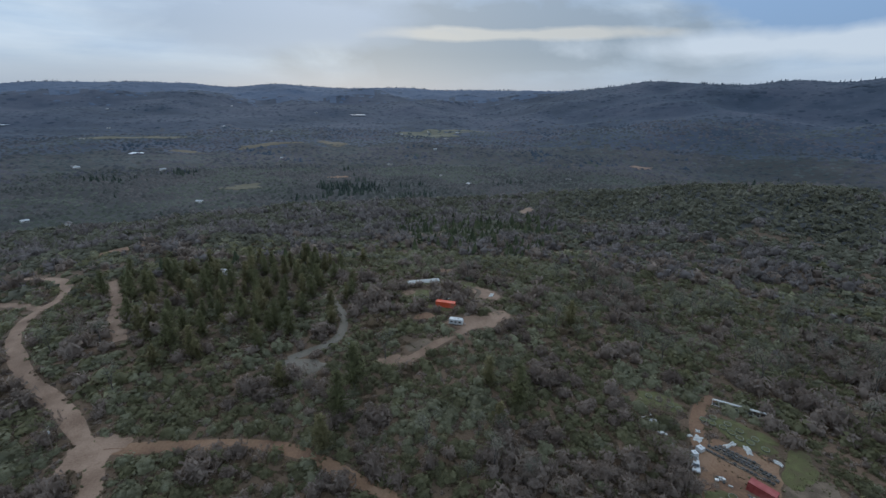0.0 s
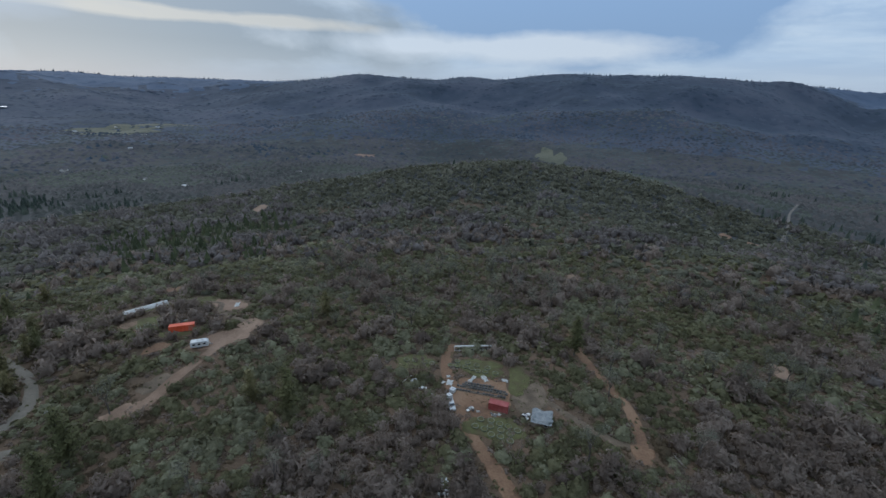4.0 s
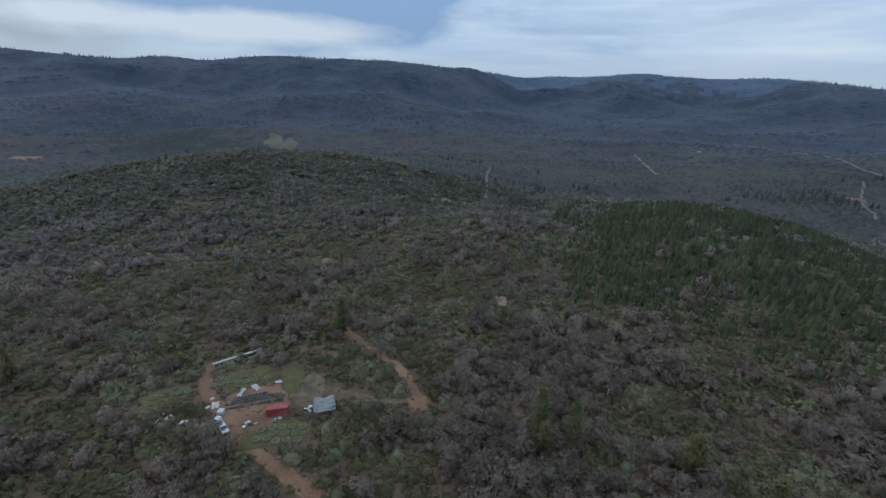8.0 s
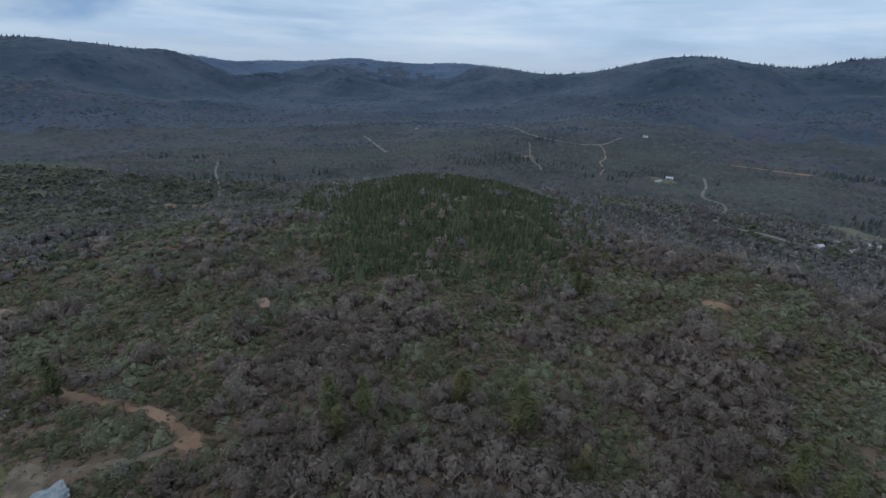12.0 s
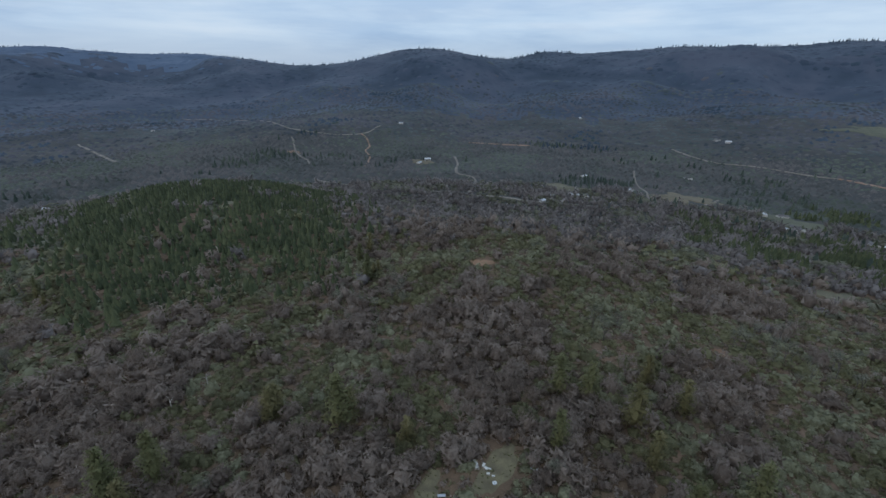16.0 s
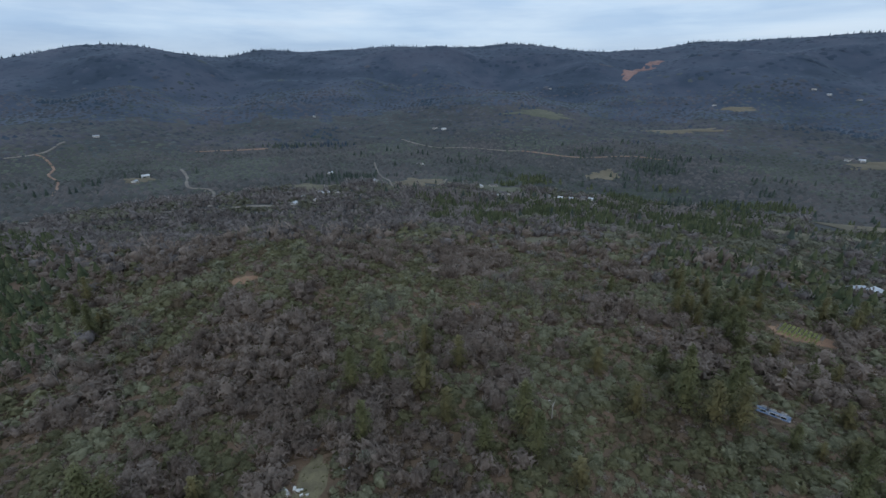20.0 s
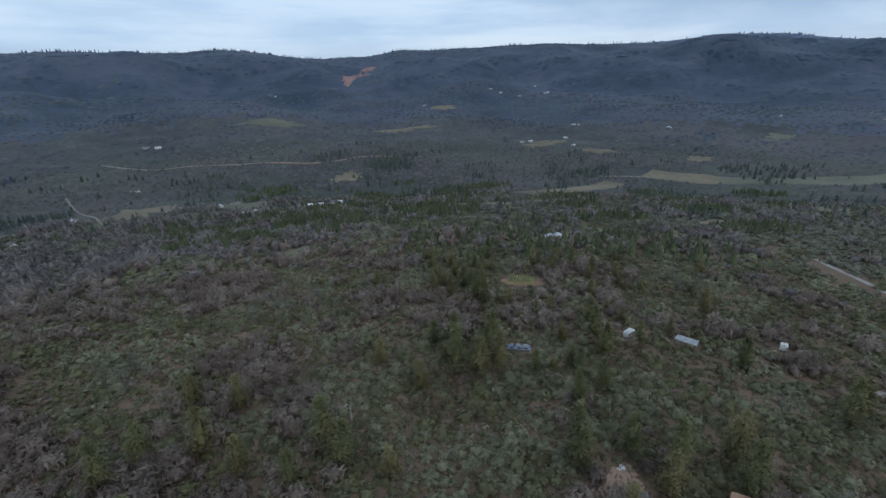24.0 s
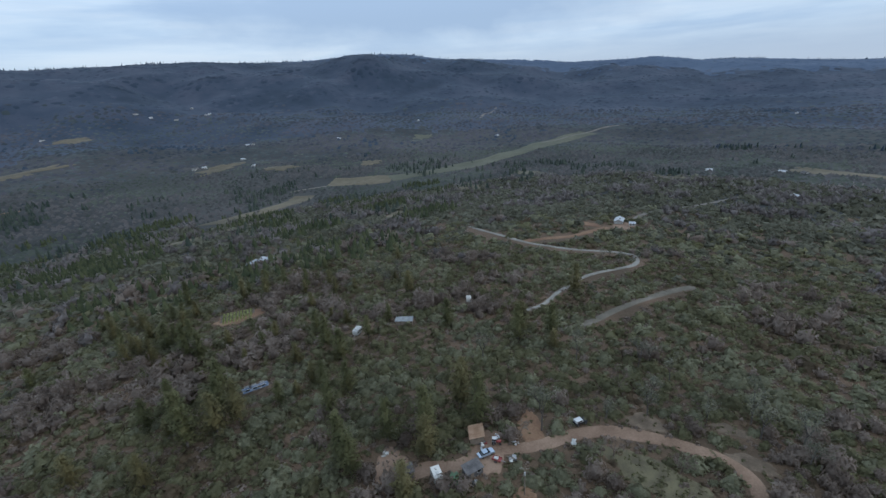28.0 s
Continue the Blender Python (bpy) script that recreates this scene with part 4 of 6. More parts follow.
# ---- trees that stand out one by one ----
def limb(out, a, b, r0, r1, sides=5):
    """A tapered round piece of wood from a to b."""
    a, b = np.asarray(a, float), np.asarray(b, float)
    w = (b - a) / (np.linalg.norm(b - a) + 1e-9)
    u = np.cross(w, [0.3, 0.9, 0.2])
    u /= np.linalg.norm(u)
    v = np.cross(w, u)
    t = np.arange(sides) * 6.2832 / sides
    ring = np.cos(t)[:, None] * u + np.sin(t)[:, None] * v
    lo, hi, j = a + ring * r0, b + ring * r1, (np.arange(sides) + 1) % sides
    out.append(np.stack([lo, lo[j], hi[j]], 1))
    out.append(np.stack([lo, hi[j], hi], 1))


def branches(out, ends, a, way, length, r, depth, spread_out=0.55, kink=0.25):
    a = np.asarray(a, float)
    mid = a + way * length * 0.5 + unit(1)[0] * length * kink * 0.3
    b = mid + (way + unit(1)[0] * kink) * length * 0.5
    limb(out, a, mid, r, r * 0.8, 4 if depth > 1 else 3)
    limb(out, mid, b, r * 0.8, r * 0.6, 4 if depth > 1 else 3)
    if depth == 0:
        ends.append(b)
        return
    for _ in range(3 if depth > 2 else 2):
        w = way + unit(1)[0] * spread_out + np.array([0, 0, 0.12])
        branches(out, ends, b if rng.random() < 0.7 else mid, w / np.linalg.norm(w), length * rng.uniform(0.6, 0.8), r * 0.55, depth - 1, spread_out, kink)


def soup_mesh(name, tris, mat):
    v = np.concatenate(tris).reshape(-1, 3)
    return array_mesh(name, v, np.arange(len(v)).reshape(-1, 3), mat)


def soft_shade(me, heart):
    """Shade a crown of loose needles as the rounded mass that it is, about the given heart."""
    v = np.empty(len(me.vertices) * 3, np.float32)
    me.vertices.foreach_get("co", v)
    n = v.reshape(-1, 3) - np.array(heart)
    n = n.reshape(-1, 3, 3).mean(1)
    n[:, 2] = n[:, 2] * 0.35
    n = n / (np.linalg.norm(n, axis=1)[:, None] + 1e-6) + np.array([0, 0, 0.45])
    me.polygons.foreach_set("use_smooth", np.ones(len(me.polygons), bool))
    me.normals_split_custom_set_from_vertices(np.repeat(n / np.linalg.norm(n, axis=1)[:, None], 3, 0))


def tree(name, wood, leaf, mat, label, category, group, bark=None):
    o = new(name)
    tagged(o, label, category, group)
    for n, t, m in (("trunk", wood, bark or M_BARK), ("crown", leaf, mat)):
        p = new(n, soup_mesh(n, t, m))
        p.parent = o
        if n == "crown" and "pine" in name:
            soft_shade(p.data, (0, 0, 6.0))
    return o


def pine_tree(mat, label, tall, wide, n):
    wood, leaf = [], []
    limb(wood, (0, 0, -0.4), (0.1, 0.05, tall * 0.5), 0.02 * tall, 0.013 * tall, 7)
    limb(wood, (0.1, 0.05, tall * 0.5), (0.0, 0.1, tall * 0.97), 0.013 * tall, 0.003 * tall, 6)
    k = np.arange(9) * 6.2832 / 9
    ring = [np.stack([wide * q * np.cos(k + j) * rng.uniform(0.6, 1.2, 9), wide * q * np.sin(k + j) * rng.uniform(0.6, 1.2, 9), np.full(9, tall * z) + rng.uniform(-0.4, 0.4, 9)], -1)
            for j, (q, z) in enumerate(((0.16, 0.17), (0.30, 0.30), (0.24, 0.52), (0.14, 0.75), (0.02, 0.90)))]
    for lo, hi in zip(ring, ring[1:]):
        nx = (np.arange(9) + 1) % 9
        leaf += [np.stack([lo, lo[nx], hi[nx]], 1), np.stack([lo, hi[nx], hi], 1)]
    whorls = int(tall * 1.5)
    for i in range(whorls):
        h = tall * (0.16 + 0.82 * i / whorls)
        reach = wide * (1.03 - h / tall) ** 0.62 * min(1.0, 0.55 + 1.6 * h / tall)
        for k in range(5):
            a = rng.uniform(0, 6.2832)
            L = reach * rng.uniform(0.4, 1.1)
            e = np.array([L * math.cos(a), L * math.sin(a), h + L * rng.uniform(-0.15, 0.25)])
            if k < 2:
                limb(wood, (0, 0, h), e, 0.05, 0.015, 3)
            m = n
            f = rng.uniform(0.25, 1.08, m)[:, None]
            c = np.array([0, 0, h]) * (1 - f) + e * f + rng.normal(0, 0.16 + 0.10 * reach, (m, 3)) * np.array([1, 1, 0.6])
            leaf.append(tri_at(c, unit(m) * 0.8 + np.array([0, 0, 0.7]), np.full(m, 0.16 + 0.035 * reach), 0.7))
    return tree("pine_tree", wood, leaf, mat, label, "pine tree", "pines on the ridge")


def grey_pine(tall):
    wood, leaf, ends = [], [], []
    limb(wood, (0, 0, -0.4), (0.2, 0, tall * 0.35), 0.22, 0.17, 7)
    for k in range(4):
        a = k * 1.6 + rng.uniform(-0.4, 0.4)
        w = np.array([0.32 * math.cos(a), 0.32 * math.sin(a), 0.9])
        branches(wood, ends, (0.2, 0, tall * (0.3 + 0.05 * k)), w / np.linalg.norm(w), tall * 0.3, 0.11, 2, 0.6)
    for e in ends:
        m = 36
        leaf.append(tri_at(e + rng.normal(0, 0.72, (m, 3)), unit(m) + np.array([0, 0, 0.5]), np.full(m, 0.24), 0.55))
    return tree("grey_pine", wood, leaf, M_GREYPINE, "grey-green foothill pine with an open crown", "pine tree", "grey pines on the slopes")


def bare_tree(tall, label, twiggy=18, name="bare_oak"):
    wood, leaf, ends = [], [], []
    limb(wood, (0, 0, -0.3), (0.1, 0.1, tall * 0.25), 0.2, 0.16, 7)
    for k in range(4):
        a = k * 1.6 + rng.uniform(-0.4, 0.4)
        w = np.array([0.55 * math.cos(a), 0.55 * math.sin(a), 0.8])
        branches(wood, ends, (0.1, 0.1, tall * 0.24), w / np.linalg.norm(w), tall * 0.3, 0.1, 3, 0.6)
    for e in ends:
        m = twiggy
        way = unit(m) * 0.8 + np.array([0, 0, 0.5])
        b = np.cross(way, unit(m))
        b /= np.linalg.norm(b, axis=1)[:, None]
        s = rng.uniform(0.4, 0.9, (m, 1))
        leaf.append(np.stack([e + way * s, e + b * 0.05, e - b * 0.05], 1))
    return tree(name, wood, leaf, M_TWIG, label, "oak tree", "bare oaks on the slopes", M_TWIG)


PINES = [pine_tree(M_OLIVEPINE, "olive-green pine standing in the brush", 12.5, 4.0, 30), pine_tree(M_PINE, "dark green pine standing in the brush", 13.0, 3.8, 30),
         pine_tree(M_OLIVEPINE, "young olive-green pine standing in the brush", 9.5, 3.3, 30), pine_tree(M_PINE, "tall dark green pine on the slope", 15.0, 4.2, 30)]
GREYS = [grey_pine(10.5), grey_pine(12.5), grey_pine(8.5)]
BARES = [bare_tree(7.0, "leafless grey oak tree in winter"), bare_tree(8.5, "tall leafless grey oak tree in winter"), bare_tree(5.5, "small leafless grey oak tree in winter")]
PINE_A = [(-30.9, 95.1), (-29.4, 109.1), (-50.7, 120.8), (-27.4, 122), (15.9, 123), (24.3, 114.4), (97.5, 10.2), (103, 3.2), (109.6, -27.4), (126.5, 94.7), (78.6, -51.6), (94.1, -39.4), (32.8, -94.5),
          (20.2, -87.7), (9.9, -97.5), (65.3, -98.3), (109.1, -25.4), (-50.2, -75.5), (51.8, -125.8), (12.2, -99.2), (43.2, -103.3), (-72.1, -102.1), (-6.2, -136.9), (-30.7, -124.3), (-37.9, -120.5)]
PINE_B = [(-44.8, -121.2), (-27.1, -144.5), (-95.1, -73.2), (-71.1, -68.2), (-137.9, -75), (-141.2, -63.9), (-3.8, -84.9), (-51.2, -80), (-86, -67), (-61.8, -98.2), (-132.6, -59), (-131.1, -72.9), (-52, -58.4),
          (-48.8, -139.4), (-32.8, -129.9), (-34.4, -141.9), (-66, -63.5), (-64, -76), (-17.2, -117.8), (-83.2, -58.6), (-181.7, -71), (-125.4, -102.6), (95.6, -43.5), (102.6, 12.4), (37.8, -121.3), (58.6, -104.7), (-36, -146.4), (7, -91)]
GREY_AT = [(-132.5, 144.5), (-138.5, 138.7), (-126.4, 145.8), (-78.1, 145.4), (128.9, 109.3), (116, 71), (126.5, 78.6), (209.7, 106), (227.5, 93.5), (195.6, 211.4), (256.6, 35.4), (203.4, 172.8), (114.1, 40.3), (-90.5, -43), (-113.4, -21.5),
           (-120.9, 4.7), (-126, 2.1), (-116.1, 14.8), (-122.3, 13.3), (-129, -49), (-111.5, -76.1), (-19.4, 138.6), (-148.8, 207.4), (60.1, 188.6), (166.4, 191.9), (177.6, 187.1), (131.6, 187.4)]
BARE_AT = [(-12.7, 128.4), (-42.4, 123), (-45.4, 91.5), (122.6, 104.4), (68.5, 64), (59.3, 97.4), (69.3, 107.6), (86.9, 43.2), (101.1, 24.3), (86.7, -70.9), (78.2, -78.8), (94.8, -66.8), (94.5, -29.5), (106, -14.3), (-96.5, -9.4),
           (-20.7, -123.3), (-54.2, -61.6), (-92.4, -24.1), (-119.9, -31.7), (74.4, -75.5), (24.9, 144.9), (67, 111.4), (114.3, 146.8), (99.7, 153.5)]


def plant(protos, spots, seed, first=True, low=0.8, high=1.15):
    r = random.Random(seed)
    for k, (px, py) in enumerate(spots):
        o = protos[k % len(protos)]
        s = r.uniform(low, high)
        m = at_ground(px, py, r.uniform(0, 360)) @ Matrix.Scale(s, 4)
        if first and k < len(protos):
            o.matrix_basis = m
        else:
            c = copy_thing(o, m)
            c.matrix_basis = m


def at_ground(x, y, turn):
    return Matrix.Translation((x, y, float(land(x, y)))) @ Matrix.Rotation(radians(turn), 4, "Z")


plant(PINES, PINE_A, 1, True, 0.95, 1.35)
plant(PINES, PINE_B, 2, False, 0.9, 1.3)
plant(GREYS, GREY_AT, 3)
plant(BARES, BARE_AT, 4)
# more trees of the same sorts, where the slopes are wooded
x, y = spread(84, 262, 9.0)
m = free(x, y, 1.5)
x, y = x[m], y[m]
taken = np.array(PINE_A + PINE_B + GREY_AT + BARE_AT)
m = ((x[:, None] - taken[None, :, 0]) ** 2 + (y[:, None] - taken[None, :, 1]) ** 2).min(1) > 25
x, y = x[m], y[m]
p = pines(x, y) + rng.normal(0, 0.12, len(x))
az = np.degrees(np.arctan2(x, y))
seen = (az < -86) | (az > -52)
k = np.where((p > 0.42) & seen & (sector(x, y, 84, 117, 190, 520) < 0.4))[0]
k = k[rng.permutation(len(k))[:190]]
plant(PINES, list(zip(x[k].tolist(), y[k].tolist())), 5, False, 0.65, 1.1)
k = np.where((oak(x, y) > 0.48) & (p < 0.3) & seen)[0]
k = k[rng.permutation(len(k))[:210]]
plant(BARES, list(zip(x[k].tolist(), y[k].tolist())), 6, False, 0.75, 1.2)
k = np.where((waves(x, y, 90, 71) > 0.55) & (p < 0.25) & seen)[0]
k = k[rng.permutation(len(k))[:110]]
plant(GREYS, list(zip(x[k].tolist(), y[k].tolist())), 7, False, 0.5, 0.9)


k = np.where((sector(x, y, 14, 80, 165, 262, 20) > 0.5) & (waves(x, y, 60, 72) > -0.1) & seen)[0]
k = k[rng.permutation(len(k))[:90]]
plant(GREYS, list(zip(x[k].tolist(), y[k].tolist())), 8, False, 0.65, 1.05)


def dead_snag(x, y, turn, tall):
    """A bleached dead tree still standing, forked near its top."""
    o = new("dead_snag")
    stem_wood = []
    limb(stem_wood, (0, 0, -0.3), (0.15, 0.05, tall * 0.6), 0.17, 0.11, 7)
    p = new("snag_stem", soup_mesh("snag_stem", stem_wood, M_DEADWOOD))
    p.parent = o
    for ex, ey, ez in ((0.55, 0.2, 1.0), (-0.7, -0.1, 0.85), (0.2, -0.6, 0.74)):
        out = []
        limb(out, (0.15, 0.05, tall * 0.58), (ex * 0.6, ey * 0.6, tall * (0.3 + ez * 0.5)), 0.09, 0.06, 5)
        limb(out, (ex * 0.6, ey * 0.6, tall * (0.3 + ez * 0.5)), (ex * 2.0, ey * 2.0, tall * ez), 0.06, 0.02, 4)
        q = new("bare_limb", soup_mesh("bare_limb", out, M_DEADWOOD))
        q.parent = o
    o.matrix_basis = at_ground(x, y, turn)
    return tagged(o, "bleached dead tree standing in the brush", "dead tree", "dead trees")


for sx, sy, turn, tall in ((131, -4, 20, 6.0), (138, -15, 140, 5.5), (5, -108, 60, 7.0), (-17, -121, 200, 5.0), (118, 12, 300, 5.0)):
    dead_snag(sx, sy, turn, tall)


def fallen_log(x, y, turn, length, label):
    """A bleached dead tree lying on the ground, with broken limbs."""
    o = new("fallen_log")
    wood = []
    limb(wood, (-length / 2, 0, 0.2), (0, 0.15, 0.24), 0.20, 0.15, 7)
    limb(wood, (0, 0.15, 0.24), (length / 2, 0.0, 0.3), 0.15, 0.05, 6)
    p = new("log_stem", soup_mesh("log_stem", wood, M_DEADWOOD))
    p.parent = o
    for k in range(4):
        a = [(k - 0.6) * length * 0.16, 0.1, 0.24]
        way = np.array([0.6, 0.8 if k % 2 else -0.8, 0.5])
        out = []
        limb(out, a, np.array(a) + way * length * 0.22 * rng.uniform(0.6, 1.1), 0.07, 0.02, 4)
        q = new("broken_limb", soup_mesh("broken_limb", out, M_DEADWOOD))
        q.parent = o
    o.matrix_basis = at_ground(x, y, turn)
    return tagged(o, label, "log", "fallen logs")


for lx, ly, turn, length in ((-120.9, -31.7, 35, 6.5), (108.9, 42.9, 70, 5.5), (6.9, -115.8, 10, 6.0), (-84, -62, 120, 4.5), (-98, 74, 80, 5.5), (63, 112, 20, 5.0)):
    fallen_log(lx, ly, turn, length, "bleached dead log with broken limbs in the brush")

# ---- building blocks of things ----
M_WHITE = matter("white painted metal", [(0.364, 0.366, 0.362), (0.423, 0.419, 0.408), (0.471, 0.465, 0.448)], 0.45, (0.5, 5.0), obj=0.05)
M_OFFWHITE = matter("weathered white sheet", [(0.297, 0.293, 0.272), (0.368, 0.357, 0.329), (0.427, 0.410, 0.380)], 0.7, (0.8, 6.0), obj=0.1)
M_REDPAINT = matter("faded red container paint", [(0.174, 0.032, 0.028), (0.223, 0.045, 0.04), (0.26, 0.081, 0.07)], 0.55, (0.4, 5.0), obj=0.05)
M_ORANGE = matter("bright orange paint", [(0.39, 0.053, 0.018), (0.468, 0.071, 0.027), (0.515, 0.099, 0.054)], 0.5, (0.4, 5.0), obj=0.05)
M_GLASS = matter("dark window glass", [(0.015, 0.018, 0.02), (0.02, 0.024, 0.028)], 0.08, (1.0, 4.0), spec=0.6)
M_RUBBER = matter("black rubber", [(0.018, 0.018, 0.018), (0.03, 0.03, 0.03)], 0.85, (2.0, 20.0))
M_STEEL = matter("dull grey steel", [(0.22, 0.22, 0.22), (0.34, 0.34, 0.34)], 0.4, (2.0, 12.0), metal=0.8)
M_SILVER = matter("silver-blue car paint", [(0.288, 0.336, 0.400), (0.352, 0.400, 0.464)], 0.3, (1.0, 5.0), metal=0.3)
M_BLACKPAINT = matter("black car paint", [(0.014, 0.014, 0.016), (0.024, 0.024, 0.026)], 0.3, (1.0, 5.0))
M_BROWNROOF = matter("rusty brown roofing", [(0.170, 0.098, 0.055), (0.230, 0.140, 0.085), (0.281, 0.187, 0.123)], 0.85, (0.5, 5.0), 0.02, obj=0.1)
M_DARKROOF = matter("dark grey shingle", [(0.05, 0.045, 0.045), (0.085, 0.078, 0.075), (0.12, 0.11, 0.105)], 0.9, (0.6, 6.0), 0.02, obj=0.1)
M_GREYROOF = matter("pale grey metal roofing", [(0.229, 0.239, 0.250), (0.294, 0.299, 0.305), (0.359, 0.359, 0.354)], 0.5, (0.3, 4.0), obj=0.3)
M_PLANK = matter("weathered wood planks", [(0.10, 0.075, 0.055), (0.155, 0.12, 0.09), (0.21, 0.17, 0.13)], 0.9, (0.6, 8.0), 0.01, obj=0.15)
M_WALL = matter("pale house walls", [(0.320, 0.296, 0.264), (0.416, 0.392, 0.352), (0.512, 0.488, 0.448)], 0.85, (0.3, 5.0), obj=0.35)
M_TARP = matter("grey-white tarpaulin", [(0.104, 0.112, 0.113), (0.157, 0.162, 0.160), (0.219, 0.219, 0.211)], 0.5, (0.7, 6.0), 0.03)
M_BLUETARP = matter("blue tarpaulin", [(0.039, 0.066, 0.113), (0.078, 0.102, 0.148), (0.234, 0.204, 0.182)], 0.45, (0.8, 6.0), 0.03)
M_GREENTARP = matter("faded green tarpaulin", [(0.060, 0.095, 0.050), (0.085, 0.130, 0.070), (0.120, 0.170, 0.100)], 0.55, (0.8, 6.0), 0.02)
M_POT = matter("dark planter cloth", [(0.035, 0.034, 0.032), (0.055, 0.053, 0.050), (0.085, 0.08, 0.075)], 0.9, (1.5, 9.0), obj=0.2)
M_RIM = matter("pale straw rim", [(0.104, 0.109, 0.073), (0.14, 0.145, 0.098), (0.186, 0.186, 0.137)], 0.9, (1.0, 6.0), obj=0.25)
M_SOIL = matter("dark garden soil", [(0.05, 0.038, 0.028), (0.08, 0.062, 0.045), (0.11, 0.088, 0.066)], 0.95, (1.2, 8.0), 0.04)
M_LEAFROW = matter("yellow-green crop leaves", [(0.16, 0.18, 0.05), (0.22, 0.24, 0.08), (0.30, 0.31, 0.13)], 0.8, (0.5, 4.0), island=0.2, leaf=0.3)
M_WATER = matter("still pond water", [(0.60, 0.62, 0.64), (0.70, 0.72, 0.74)], 0.5, (0.01, 0.1), metal=0.9)
M_PIPE = matter("white plastic pipe", [(0.347, 0.337, 0.307), (0.399, 0.388, 0.355)], 0.5, (1.0, 7.0))
M_JUNK = matter("mixed scrap", [(0.08, 0.075, 0.07), (0.24, 0.22, 0.20), (0.55, 0.53, 0.50)], 0.7, (0.6, 2.2), obj=0.5)


def slab(bm, x, y, z, sx, sy, sz, bevel=0.0, turn=0.0):
    """A block whose base centre is at x, y, z."""
    r = bmesh.ops.create_cube(bm, size=1, matrix=Matrix.Translation((x, y, z + sz / 2)) @ Matrix.Rotation(radians(turn), 4, "Z") @ Matrix.Diagonal((sx, sy, sz, 1)))
    if bevel:
        edges = list({e for v in r["verts"] for e in v.link_edges})
        bmesh.ops.bevel(bm, geom=edges, offset=bevel, segments=2, profile=0.6, affect="EDGES")
    return bm


def tube(bm, x, y, z, r, h, sides=10, tilt=None, r2=None):
    m = Matrix.Translation((x, y, z)) @ (tilt or Matrix.Identity(4)) @ Matrix.Translation((0, 0, h / 2))
    bmesh.ops.create_cone(bm, cap_ends=True, segments=sides, radius1=r, radius2=r if r2 is None else r2, depth=h, matrix=m)
    return bm


def extruded(bm, outline, width, bevel=0.0):
    """A side outline (x, z) drawn out across y."""
    a = [bm.verts.new((x, -width / 2, z)) for x, z in outline]
    b = [bm.verts.new((x, width / 2, z)) for x, z in outline]
    n = len(a)
    faces = [bm.faces.new(a[::-1]), bm.faces.new(b)]
    for i in range(n):
        faces.append(bm.faces.new((a[i], a[(i + 1) % n], b[(i + 1) % n], b[i])))
    if bevel:
        bmesh.ops.bevel(bm, geom=list({e for f in faces for e in f.edges}), offset=bevel, segments=2, profile=0.6, affect="EDGES")
    bmesh.ops.recalc_face_normals(bm, faces=bm.faces)
    return bm


def part(name, bm, mat, parent, label="", m=None):
    me = bpy.data.meshes.new(name)
    bm.to_mesh(me)
    bm.free()
    me.materials.append(mat)
    ob = new(name, me)
    ob.parent = parent
    if m is not None:
        ob.matrix_basis = m
    if label:
        ob["label"] = label
    return ob


def B():
    return bmesh.new()


def at(x, y, turn=0.0, lift=0.08, lean=0.0):
    return Matrix.Translation((x, y, float(land(x, y)) + lift)) @ Matrix.Rotation(radians(turn), 4, "Z") @ Matrix.Rotation(radians(lean), 4, "Y")


def thing(name, x, y, turn, label, category, group="", lift=0.08):
    ob = new(name)
    ob.matrix_basis = at(x, y, turn, lift)
    return tagged(ob, label, category, group)


ACROSS = Matrix.Rotation(radians(90), 4, "X")


def wheel(parent, x, y, r, w):
    t = part("wheel", tube(B(), 0, w / 2, 0, r, w, 14, ACROSS), M_RUBBER, parent, m=Matrix.Translation((x, y, r)))
    part("rim", tube(B(), 0, w / 2 + 0.015, 0, r * 0.55, w + 0.03, 10, ACROSS), M_STEEL, t)
    return t


